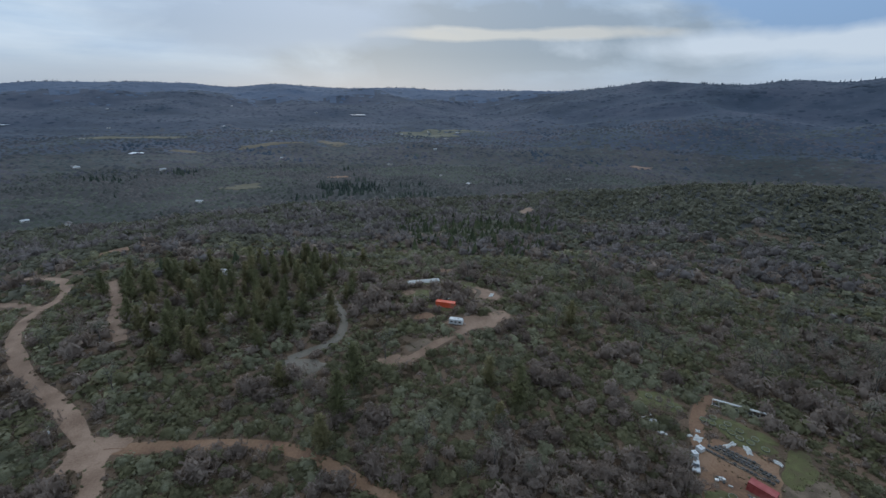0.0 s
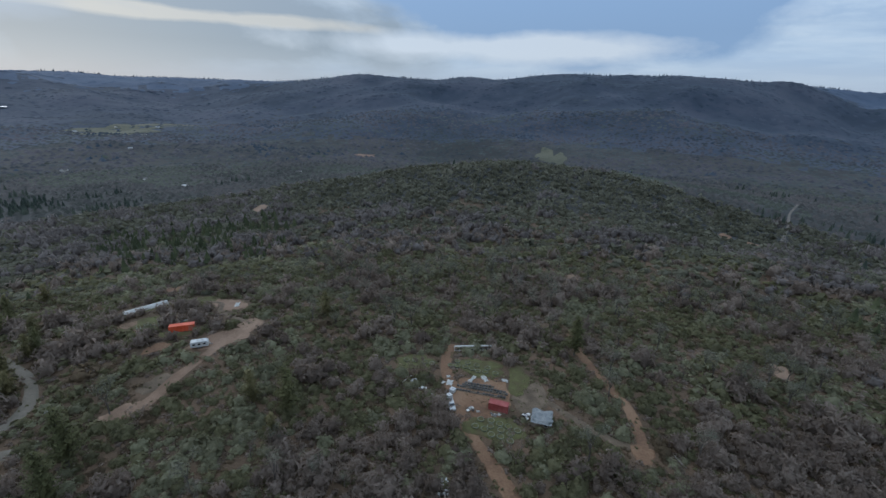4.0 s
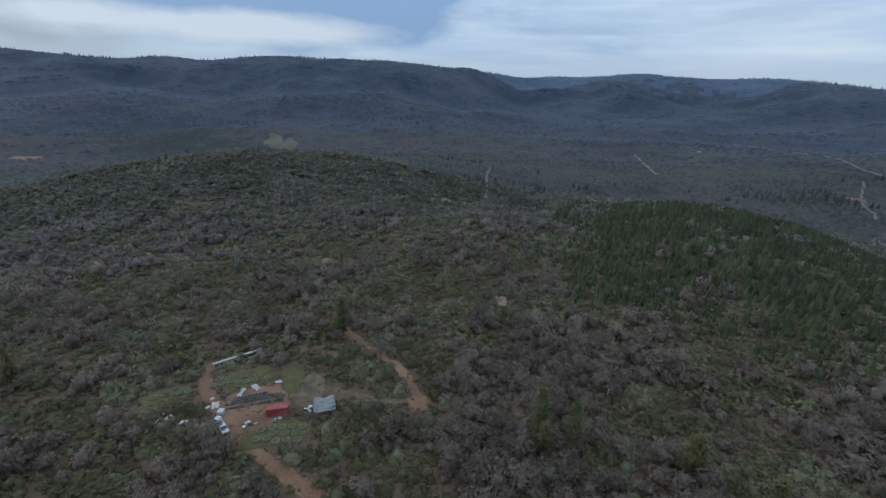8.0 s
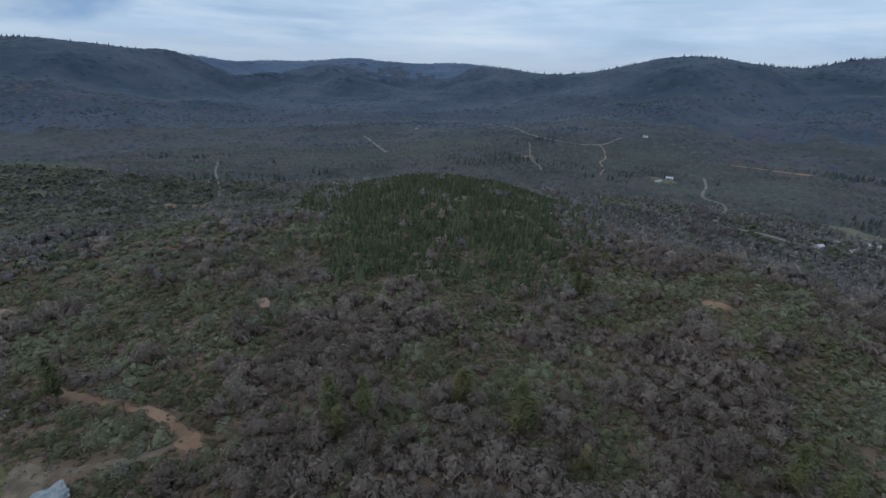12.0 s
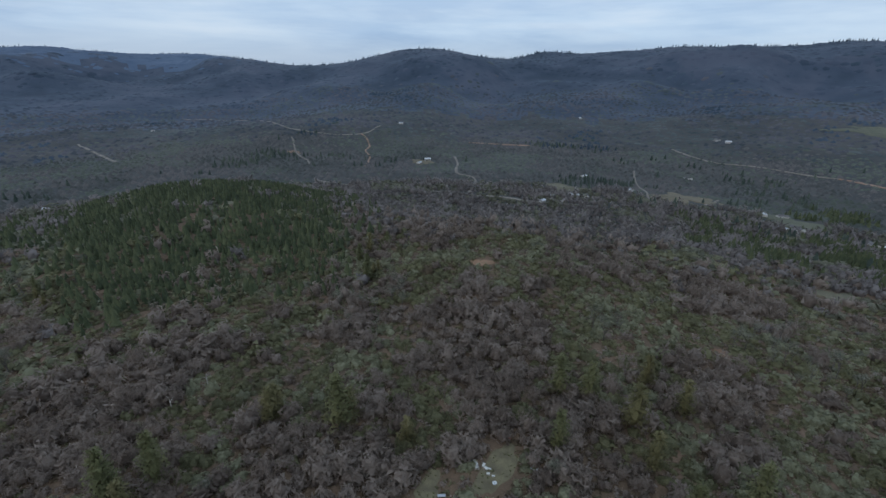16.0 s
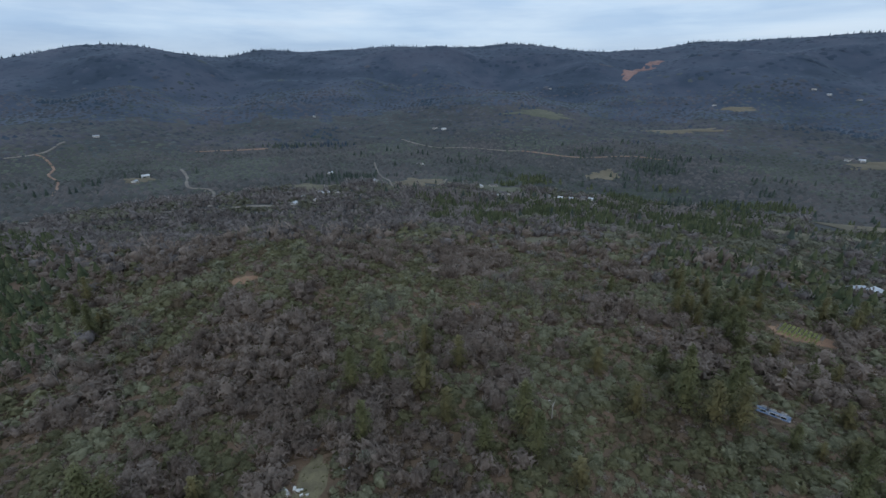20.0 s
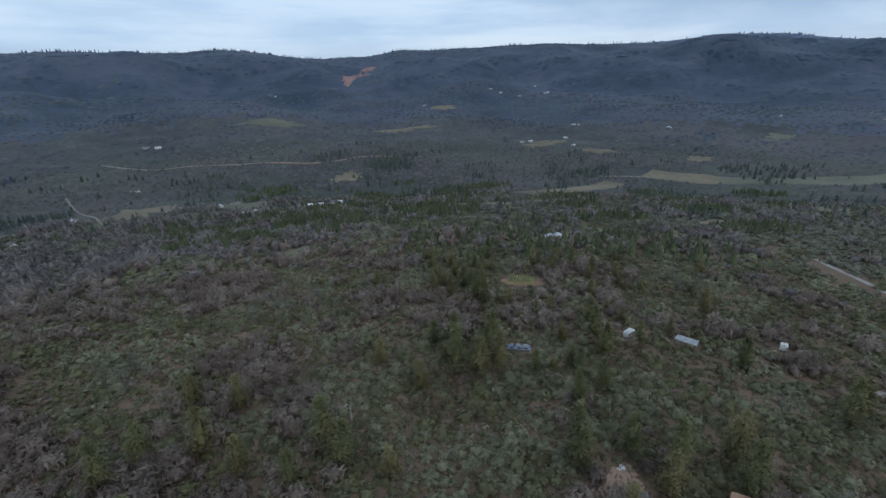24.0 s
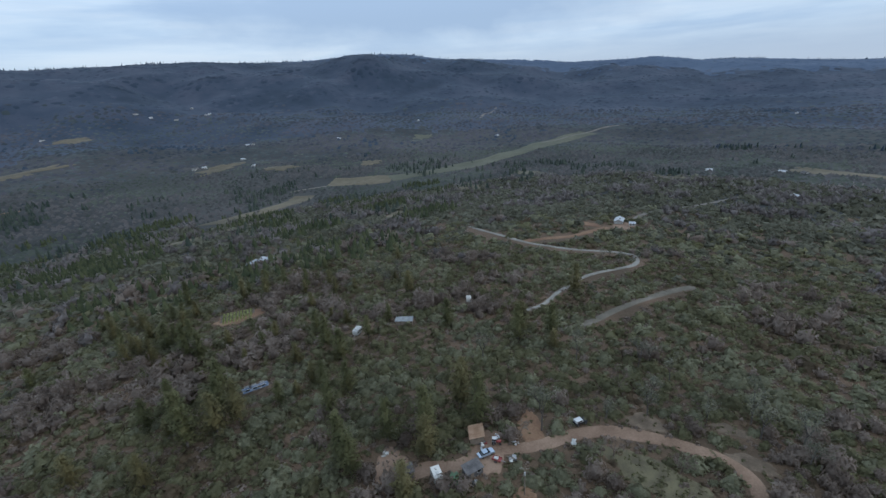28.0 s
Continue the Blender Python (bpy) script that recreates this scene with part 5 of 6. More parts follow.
# ---- vehicles ----
def pickup(x, y, turn):
    o = thing("pickup_truck", x, y, turn, "white pickup truck parked on the red dirt drive", "pickup truck", lift=0.16)
    part("body", extruded(B(), [(-2.7, 0.45), (-2.7, 1.0), (-0.7, 1.05), (0.9, 1.05), (2.5, 0.98), (2.7, 0.8), (2.7, 0.45)], 1.9, 0.06), M_WHITE, o)
    part("cab", extruded(B(), [(-0.65, 1.05), (-0.55, 1.72), (0.75, 1.74), (1.35, 1.06)], 1.7, 0.05), M_WHITE, o)
    part("windscreen", extruded(B(), [(0.84, 1.66), (0.86, 1.68), (1.35, 1.12), (1.33, 1.1)], 1.45), M_GLASS, o)
    part("rear_window", slab(B(), -0.63, 0, 1.2, 0.05, 1.3, 0.4), M_GLASS, o)
    for s in (-1, 1):
        part("side_window", slab(B(), 0.15, s * 0.85, 1.2, 1.1, 0.04, 0.4), M_GLASS, o)
        part("headlight", slab(B(), 2.66, s * 0.7, 0.72, 0.1, 0.3, 0.16), M_STEEL, o)
        part("bed_side", slab(B(), -1.7, s * 0.9, 1.0, 1.95, 0.1, 0.28), M_WHITE, o)
    part("tailgate", slab(B(), -2.66, 0, 1.0, 0.08, 1.7, 0.28), M_WHITE, o)
    part("bed_load", slab(B(), -1.7, 0, 1.02, 1.5, 1.2, 0.3, 0.05), M_JUNK, o, "heap of scrap in the truck bed")
    part("bumper", slab(B(), 2.74, 0, 0.45, 0.12, 1.85, 0.22, 0.03), M_STEEL, o)
    for px in (-1.7, 1.75):
        for s in (-1, 1):
            wheel(o, px, s * 0.85, 0.38, 0.24)
    return o


def sedan(x, y, turn):
    o = thing("car", x, y, turn, "silver-blue sedan parked in the dirt yard", "car", lift=0.2)
    part("body", extruded(B(), [(-2.3, 0.35), (-2.35, 0.85), (-1.5, 0.95), (0.9, 0.95), (2.15, 0.8), (2.3, 0.6), (2.3, 0.35)], 1.75, 0.07), M_SILVER, o)
    part("cabin", extruded(B(), [(-1.75, 0.94), (-1.0, 1.4), (0.25, 1.42), (1.05, 0.94)], 1.5, 0.05), M_GLASS, o, "dark glass cabin")
    part("roof", extruded(B(), [(-1.05, 1.41), (-0.95, 1.45), (0.2, 1.46), (0.3, 1.42)], 1.45, 0.01), M_SILVER, o)
    for s in (-1, 1):
        part("headlight", slab(B(), 2.24, s * 0.62, 0.6, 0.1, 0.35, 0.14), M_STEEL, o)
        part("mirror", slab(B(), 0.7, s * 0.95, 0.95, 0.12, 0.16, 0.12), M_SILVER, o)
    for px in (-1.4, 1.4):
        for s in (-1, 1):
            wheel(o, px, s * 0.78, 0.32, 0.2)
    return o


def jeep(x, y, turn):
    o = thing("jeep", x, y, turn, "black off-road car with a white hard top", "car", lift=0.2)
    part("body", extruded(B(), [(-1.9, 0.5), (-1.9, 1.1), (0.5, 1.1), (1.8, 1.02), (1.9, 0.5)], 1.65, 0.05), M_BLACKPAINT, o)
    part("hard_top", extruded(B(), [(-1.85, 1.1), (-1.8, 1.78), (0.3, 1.78), (0.6, 1.1)], 1.5, 0.06), M_WHITE, o, "white hard top")
    for s in (-1, 1):
        part("side_window", slab(B(), -0.7, s * 0.745, 1.25, 1.6, 0.03, 0.35), M_GLASS, o)
        part("fender", slab(B(), 1.3, s * 0.8, 0.8, 0.9, 0.22, 0.12, 0.03), M_BLACKPAINT, o)
    part("spare_wheel", tube(B(), -2.02, 0, 1.0, 0.36, 0.2, 12, Matrix.Rotation(radians(90), 4, "Y")), M_RUBBER, o)
    for px in (-1.25, 1.25):
        for s in (-1, 1):
            wheel(o, px, s * 0.75, 0.38, 0.24)
    return o


def caravan(x, y, turn, length, mat, label, lift=0.12):
    o = thing("travel_trailer", x, y, turn, label, "trailer", lift=lift)
    h = length / 2
    part("body", extruded(B(), [(-h, 0.55), (-h, 2.35), (-h + 0.25, 2.65), (h - 0.9, 2.65), (h - 0.25, 2.3), (h, 1.5), (h - 0.1, 0.55)], 2.3, 0.1), mat, o)
    for s in (-1, 1):
        for px in (-h * 0.6, -0.1, h * 0.55):
            w = part("window", slab(B(), px, s * 1.15, 1.35, 0.85, 0.05, 0.6, 0.02), M_GLASS, o)
            part("frame", slab(B(), px, s * 1.145, 1.30, 0.95, 0.04, 0.7), M_STEEL, w)
        part("stripe", slab(B(), 0, s * 1.155, 0.95, length * 0.9, 0.02, 0.12), M_STEEL, o, "grey side stripe")
        wheel(o, -0.5, s * 1.02, 0.34, 0.22)
        wheel(o, 0.35, s * 1.02, 0.34, 0.22)
    d = part("door", slab(B(), h * 0.3, -1.16, 0.65, 0.68, 0.05, 1.75, 0.02), M_OFFWHITE, o)
    part("handle", slab(B(), h * 0.3 + 0.25, -1.2, 1.45, 0.1, 0.04, 0.05), M_STEEL, d)
    part("roof_vent", slab(B(), -0.6, 0, 2.64, 0.55, 0.55, 0.18, 0.04), M_OFFWHITE, o)
    part("air_conditioner", slab(B(), 0.9, 0, 2.64, 0.9, 0.7, 0.28, 0.06), M_OFFWHITE, o)
    part("hitch", extruded(B(), [(h - 0.1, 0.5), (h + 1.1, 0.5), (h + 1.1, 0.6), (h - 0.1, 0.62)], 0.18), M_STEEL, o)
    part("jack", tube(B(), h + 0.95, 0, -0.05, 0.05, 0.9, 8), M_STEEL, o)
    part("gas_bottle", tube(B(), h + 0.35, 0, 0.6, 0.17, 0.55, 10), M_OFFWHITE, o)
    return o


def container(x, y, turn, length, mat, label, lift=0.16):
    o = thing("shipping_container", x, y, turn, label, "shipping container", lift=lift)
    h, w, t = length / 2, 2.44, 2.59
    part("roof", slab(B(), 0, 0, t - 0.06, length, w, 0.06), mat, o)
    part("floor", slab(B(), 0, 0, 0, length, w, 0.16), M_PLANK, o)
    for s in (-1, 1):
        n = int(length / 0.28)
        zig = [(-h + i * length / n, s * (w / 2 - (0.05 if i % 4 in (1, 2) else 0.0))) for i in range(n + 1)]
        bm = B()
        lo = [bm.verts.new((px, py, 0.16)) for px, py in zig]
        hi = [bm.verts.new((px, py, t - 0.06)) for px, py in zig]
        for i in range(n):
            bm.faces.new((lo[i], lo[i + 1], hi[i + 1], hi[i]))
        part("corrugated_side", bm, mat, o)
        part("top_rail", slab(B(), 0, s * w / 2, t - 0.12, length, 0.08, 0.12), mat, o)
        for e in (-1, 1):
            part("corner_post", slab(B(), e * (h - 0.06), s * (w / 2 - 0.06), 0, 0.14, 0.14, t, 0.01), mat, o)
    part("end_wall", slab(B(), -h + 0.04, 0, 0.16, 0.06, w - 0.2, t - 0.22), mat, o)
    for s in (-1, 1):
        d = part("door", slab(B(), h - 0.03, s * 0.56, 0.12, 0.06, 1.08, t - 0.2, 0.01), mat, o)
        for k in (-0.28, 0.28):
            part("lock_rod", tube(B(), h + 0.03, s * 0.56 + k, 0.15, 0.025, t - 0.3, 6), M_STEEL, d)
    return o


# ---- buildings ----
def hut(name, x, y, turn, sx, sy, hi, lo, wall, roof, label, category="shed", lift=0.08, group="", windows=1):
    """A lean-to with one sloping roof."""
    o = thing(name, x, y, turn, label, category, group, lift)
    bm = B()
    extruded(bm, [(-sx / 2, -0.3), (-sx / 2, hi), (sx / 2, lo), (sx / 2, -0.3)], sy)
    part("wall", bm, wall, o)
    s = (lo - hi) / sx
    bm = B()
    extruded(bm, [(-sx / 2 - 0.3, hi + 0.02 - 0.3 * s), (-sx / 2 - 0.3, hi + 0.1 - 0.3 * s), (sx / 2 + 0.3, lo + 0.1 + 0.3 * s), (sx / 2 + 0.3, lo + 0.02 + 0.3 * s)], sy + 0.5)
    r = part("roof", bm, roof, o)
    n = max(3, int(sy / 0.7))
    for i in range(n):
        py = -sy / 2 + (i + 0.5) * sy / n
        bm = B()
        extruded(bm, [(-sx / 2 - 0.3, hi + 0.1 - 0.3 * s), (-sx / 2 - 0.3, hi + 0.14 - 0.3 * s), (sx / 2 + 0.3, lo + 0.14 + 0.3 * s), (sx / 2 + 0.3, lo + 0.1 + 0.3 * s)], 0.05)
        part("seam", bm, roof, r, m=Matrix.Translation((0, py, 0)))
    d = part("door", slab(B(), sx / 2 + 0.01, -sy * 0.2, 0, 0.06, 0.85, min(1.95, lo - 0.1)), M_PLANK, o)
    part("handle", slab(B(), sx / 2 + 0.06, -sy * 0.2 + 0.3, 0.95, 0.05, 0.05, 0.12), M_STEEL, d)
    for i in range(windows):
        w = part("window", slab(B(), sx / 2 + 0.01, sy * 0.25, 0.95, 0.05, 0.9, 0.7), M_GLASS, o)
        part("frame", slab(B(), sx / 2 + 0.005, sy * 0.25, 0.9, 0.05, 1.02, 0.82), M_OFFWHITE, w)
    return o


def house(x, y, turn, sx, sy, tall, wall, roof, label, lift=0.1, group="", category="house"):
    """A house with a pitched roof along x."""
    o = thing("house", x, y, turn, label, category, group, lift)
    rise = sy * 0.22
    bm = B()
    p = [(-sy / 2, -1.5), (-sy / 2, tall), (0, tall + rise), (sy / 2, tall), (sy / 2, -1.5)]
    a = [bm.verts.new((-sx / 2, u, v)) for u, v in p]
    b = [bm.verts.new((sx / 2, u, v)) for u, v in p]
    bm.faces.new(a), bm.faces.new(b[::-1])
    for i in range(5):
        bm.faces.new((a[i], b[i], b[(i + 1) % 5], a[(i + 1) % 5]))
    bmesh.ops.recalc_face_normals(bm, faces=bm.faces)
    part("wall", bm, wall, o)
    for s in (-1, 1):
        bm = B()
        e, k = 0.45, rise / (sy / 2)
        q = [(s * (sy / 2 + e), tall - e * k + 0.03), (s * (sy / 2 + e), tall - e * k + 0.17), (0, tall + rise + 0.17), (0, tall + rise + 0.03)]
        a = [bm.verts.new((-sx / 2 - 0.4, u, v)) for u, v in q]
        b = [bm.verts.new((sx / 2 + 0.4, u, v)) for u, v in q]
        bm.faces.new(a), bm.faces.new(b[::-1])
        for i in range(4):
            bm.faces.new((a[i], b[i], b[(i + 1) % 4], a[(i + 1) % 4]))
        bmesh.ops.recalc_face_normals(bm, faces=bm.faces)
        part("roof", bm, roof, o)
        for px in (-sx * 0.33, sx * 0.02, sx * 0.34):
            w = part("window", slab(B(), px, s * sy / 2, 1.0, 1.3, 0.08, 1.1), M_GLASS, o)
            part("frame", slab(B(), px, s * (sy / 2 - 0.01), 0.93, 1.46, 0.07, 1.24), M_OFFWHITE, w)
        part("door", slab(B(), -sx * 0.15, s * sy / 2, 0, 0.95, 0.08, 2.05), M_PLANK, o)
    part("chimney", slab(B(), sx * 0.2, sy * 0.12, tall, 0.6, 0.6, rise + 0.9, 0.02), M_DARKROOF, o)
    return o


def crumpled(name, x, y, turn, sx, sy, mat, label, category, tall=0.35, seed=1, lift=0.14):
    """A loose sheet lying in folds."""
    r = random.Random(seed)
    n, m = 14, 12
    ph = [r.uniform(0, 6.28) for _ in range(6)]
    v, f = [], []
    for i in range(n):
        for j in range(m):
            u, w = i / (n - 1) - 0.5, j / (m - 1) - 0.5
            rag = 1 + 0.18 * math.sin(9 * u + ph[0]) + 0.16 * math.sin(11 * w + ph[1])
            edge = 1 - max(abs(u), abs(w)) * 2
            z = tall * (0.25 + 0.75 * min(1, edge * 2.2)) * (0.55 + 0.3 * math.sin(8 * u + 5 * w + ph[2]) + 0.25 * math.sin(13 * w - 7 * u + ph[3])) if edge > 0 else 0.0
            v.append((u * sx * rag, w * sy * rag, max(0.0, z)))
    for i in range(n - 1):
        for j in range(m - 1):
            a = i * m + j
            f.append((a, a + m, a + m + 1, a + 1))
    ob = new(name, mesh_of(name, v, f, mat, True))
    ob.matrix_basis = at(x, y, turn, lift)
    return tagged(ob, label, category)


def heap(name, x, y, turn, sx, sy, tall, label, seed, mats=None, lift=0.1):
    """A pile of mixed scrap, each piece a part."""
    o = thing(name, x, y, turn, label, "scrap heap", lift=lift)
    r = random.Random(seed)
    mats = mats or [M_JUNK, M_PLANK, M_OFFWHITE, M_STEEL, M_POT]
    names = {M_PLANK: "board", M_OFFWHITE: "panel", M_STEEL: "metal_piece", M_POT: "planter", M_JUNK: "scrap_piece"}
    for i in range(int(5 + sx * sy * 0.9)):
        mt = r.choice(mats)
        a, b, c = (r.uniform(0.8, 2.0), r.uniform(0.12, 0.3), 0.06) if mt is M_PLANK else (r.uniform(0.4, 1.2), r.uniform(0.3, 0.9), r.uniform(0.15, 0.5))
        px, py = r.gauss(0, sx * 0.24), r.gauss(0, sy * 0.24)
        bm = slab(B(), 0, 0, 0, a, b, c, 0.02)
        part(names.get(mt, "scrap_piece"), bm, mt, o, m=Matrix.Translation((px, py, tall * max(0, 0.6 - (px / sx) ** 2 * 4) * r.uniform(0, 1))) @ Matrix.Rotation(r.uniform(0, 6.28), 4, "Z") @ Matrix.Rotation(r.gauss(0, 0.12), 4, "X"))
    return o


# ---- the planted yard with the red container ----
container(79.5, 84.0, -52, 6.06, M_REDPAINT, "faded red corrugated shipping container on red dirt")
pickup(67.6, 92.6, -112)
shed_a = hut("tarp_shed", 86.6, 72.8, -140, 4.6, 5.6, 2.3, 1.8, M_PLANK, M_TARP, "low shed roofed with a grey-white tarpaulin", lift=0.05)
cover_a = crumpled("tarp_cover", 0, 0, 0, 5.6, 6.2, M_TARP, "", "", 0.7, 14)
cover_a.parent, cover_a.matrix_basis = shed_a, Matrix.Translation((0, 0, 2.12)) @ Matrix.Rotation(radians(6.2), 4, "Y")
crumpled("tarpaulin", 88.8, 75.2, 20, 3.2, 2.0, M_TARP, "grey-white tarpaulin folded beside the shed", "tarpaulin", 0.6, 4)
heap("scrap_heap", 84.2, 77.0, -40, 4.0, 2.6, 0.9, "scrap boards and panels against the shed", 3)
heap("scrap_heap", 72.2, 88.4, -50, 4.0, 2.4, 0.8, "pale scrap heap on the red dirt", 5)
heap("scrap_heap", 77.0, 82.2, -50, 2.2, 1.4, 0.5, "small pale scrap heap beside the container", 6, [M_OFFWHITE, M_JUNK])
heap("scrap_heap", 63.0, 98.0, 30, 6.5, 4.5, 0.9, "scrap boards under the bare oak", 7)
heap("scrap_heap", 64.5, 104.5, 10, 3.0, 2.0, 0.7, "small scrap heap in the brush", 8)
heap("scrap_heap", 47.5, 66.8, 30, 7.0, 3.4, 1.2, "white and grey scrap heap beside the drive", 9, [M_OFFWHITE, M_JUNK, M_POT, M_WHITE])
for k, (px, py, sx, sy, tall) in enumerate(((82.7, 101.4, 3.6, 1.3, 0.5), (86.4, 99.6, 3.4, 1.8, 0.7), (74.2, 103.4, 2.0, 2.6, 0.5), (72.4, 104.4, 1.6, 1.0, 0.3), (76.2, 106.6, 1.1, 1.3, 0.4), (91.6, 95.2, 2.4, 1.2, 0.6), (64.6, 110.5, 2.4, 1.0, 0.4))):
    crumpled("plastic_sheet", px, py, 20 + 57 * k, sx, sy, M_OFFWHITE, "crumpled white plastic sheet on the dirt", "plastic sheet", tall, 20 + k, 0.2)
for px, py, t, s in ((72.3, 98.6, 25, 1.7), (69.6, 96.6, 10, 1.5)):
    o = thing("water_tote", px, py, t, "white boxy water tote in a steel cage", "water tank", "water totes", 0.16)
    part("tank", slab(B(), 0, 0, 0.15, s, s, 1.1, 0.08), M_WHITE, o)
    part("pallet", slab(B(), 0, 0, 0, s + 0.1, s + 0.1, 0.14), M_PLANK, o)
    part("cap", tube(B(), 0, 0, 1.24, 0.15, 0.08, 10), M_POT, o)
    for ex in (-1, 1):
        for ey in (-1, 1):
            part("cage_post", tube(B(), ex * s * 0.51, ey * s * 0.51, 0.12, 0.025, 1.16, 5), M_STEEL, o)

# long rows of dark planters
BEDS = [((73.6, 99.8), (85.3, 87.2)), ((75.6, 100.8), (87.1, 88.2)), ((77.5, 100.6), (87.3, 89.5)), ((78.8, 100.9), (85.9, 93.6))]
for (ax, ay), (bx, by) in BEDS:
    L = math.hypot(bx - ax, by - ay)
    o = thing("planter_row", (ax + bx) / 2, (ay + by) / 2, math.degrees(math.atan2(by - ay, bx - ax)), "long row of dark planter bags and old timber", "planter row", "planter rows", 0.1)
    for s in (-1, 1):
        part("timber", slab(B(), 0, s * 0.42, 0, L, 0.12, 0.25, 0.02), M_PLANK, o)
    part("soil_bed", slab(B(), 0, 0, 0, L * 0.98, 0.8, 0.16, 0.04), M_SOIL, o)
    n = int(L / 0.95)
    for i in range(n):
        rr_ = random.Random(i * 31 + int(ax * 10))
        if rr_.random() < 0.12:
            continue
        part("planter_bag", tube(B(), -L / 2 + (i + 0.5) * L / n, rr_.uniform(-0.08, 0.08), 0.14, 0.36, rr_.uniform(0.3, 0.5), 9, r2=0.42), M_POT, o)

# planter rings on the grass plots
RING_SPOTS = [(80.7, 111.9), (84.3, 113.0), (82.5, 110.2), (84.8, 108.6), (87.2, 110.2), (86.0, 106.4), (89.0, 107.3), (87.0, 104.2), (89.0, 102.4), (91.4, 104.0), (91.6, 99.9),
              (68.4, 122.2), (71.0, 120.6), (73.5, 118.0), (75.4, 116.2), (71.7, 82.9), (74.0, 80.9), (75.2, 78.4), (76.6, 76.2), (77.8, 73.6), (69.9, 79.0), (72.2, 79.0), (73.8, 76.2), (75.0, 73.6), (70.2, 76.2), (71.9, 74.2), (73.1, 71.4), (68.4, 81.4)]


def ring_mesh():
    bm = B()
    n, prof = 22, [(0.98, 0.0), (1.06, 0.42), (1.02, 0.5), (0.90, 0.48), (0.86, 0.3)]
    rows = [[bm.verts.new((r * math.cos(6.2832 * i / n), r * math.sin(6.2832 * i / n), z)) for r, z in prof] for i in range(n)]
    for i in range(n):
        for j in range(len(prof) - 1):
            bm.faces.new((rows[i][j], rows[(i + 1) % n][j], rows[(i + 1) % n][j + 1], rows[i][j + 1]))
    return bm


first = thing("planter_ring", RING_SPOTS[0][0], RING_SPOTS[0][1], 0, "round planter with a pale rim on green grass", "planter", "planter rings", 0.14)
part("rim", ring_mesh(), M_RIM, first)
part("soil", tube(B(), 0, 0, 0.05, 0.9, 0.27, 18), M_GRASS, first, "weedy green soil")
for k, (px, py) in enumerate(RING_SPOTS[1:]):
    copy_thing(first, at(px, py, 40 * k, 0.14))

# the pipe frame at the back of the yard
(ax, ay), (bx, by) = (88.8, 121.2), (101.8, 114.2)
L = math.hypot(bx - ax, by - ay)
o = thing("hoop_frame", (ax + bx) / 2, (ay + by) / 2, math.degrees(math.atan2(by - ay, bx - ax)), "long low tunnel frame of white pipe over dark planters", "hoop frame", lift=0.05)
n = 9
for i in range(n):
    px = -L / 2 + i * L / (n - 1)
    bm = B()
    ring = [bm.verts.new((px + ox, 1.6 * math.cos(a), 1.25 * math.sin(a) + oz)) for a in np.linspace(0, math.pi, 11) for ox, oz in ((-0.05, 0), (0.05, 0), (0, 0.09))]
    for j in range(10):
        for k in range(3):
            bm.faces.new((ring[j * 3 + k], ring[j * 3 + (k + 1) % 3], ring[j * 3 + 3 + (k + 1) % 3], ring[j * 3 + 3 + k]))
    part("hoop", bm, M_PIPE, o)
for py, pz in ((0, 1.28), (1.5, 0.5), (-1.5, 0.5)):
    part("rail", slab(B(), 0, py, pz, L, 0.09, 0.09), M_PIPE, o)
part("rolled_cover", slab(B(), 0, 0.55, 1.12, L * 0.98, 0.75, 0.3, 0.1), M_OFFWHITE, o, "rolled white plastic cover")
for i in range(12):
    part("planter_bag", tube(B(), -L / 2 + (i + 0.5) * L / 12, -0.5 + 0.2 * (i % 3), 0, 0.45, 0.5, 9), M_POT, o)

# ---- the trailer yard on the next knoll ----
caravan(6.6, 162.5, -12, 5.8, M_WHITE, "white travel trailer parked on the bare dirt drive", 0.15)
container(2.4, 178.5, -14, 8.6, M_ORANGE, "bright orange corrugated container among the brush", 0.08)
(ax, ay), (bx, by) = (-16.6, 208.0), (-0.9, 212.0)
L = math.hypot(bx - ax, by - ay)
o = thing("greenhouse", (ax + bx) / 2, (ay + by) / 2, math.degrees(math.atan2(by - ay, bx - ax)), "long low greenhouse tunnel of white plastic", "greenhouse", lift=0.0)
arc = [(1.7 * math.cos(a), 1.5 * math.sin(a)) for a in np.linspace(math.pi, 0, 13)]
bm = B()
a = [[bm.verts.new((-L / 2 + i * L / 16, u, v - 0.1 + 0.04 * (i % 2))) for u, v in arc] for i in range(17)]
for i in range(16):
    for j in range(12):
        bm.faces.new((a[i][j], a[i][j + 1], a[i + 1][j + 1], a[i + 1][j]))
bm.faces.new(a[0][::-1]), bm.faces.new(a[16])
part("plastic_cover", bm, M_OFFWHITE, o)
for i in (0, 4, 8, 12, 16):
    bm = B()
    ring = [bm.verts.new((-L / 2 + i * L / 16 + ox, u * 1.02, v * 1.02 - 0.08 + oz)) for u, v in arc for ox, oz in ((-0.05, 0), (0.05, 0), (0, 0.06))]
    for j in range(12):
        for k in range(3):
            bm.faces.new((ring[j * 3 + k], ring[j * 3 + (k + 1) % 3], ring[j * 3 + 3 + (k + 1) % 3], ring[j * 3 + 3 + k]))
    part("hoop", bm, M_PIPE, o)
part("door", slab(B(), -L / 2 - 0.05, 0, 0, 0.06, 1.0, 1.2), M_PLANK, o)
pot = thing("plant_pot", -12.0, 186.0, 0, "pale cloth plant pot on the grass plot", "plant pot", "pots on the plot", 0.15)
part("pot", tube(B(), 0, 0, 0, 0.34, 0.5, 10, r2=0.4), M_RIM, pot)
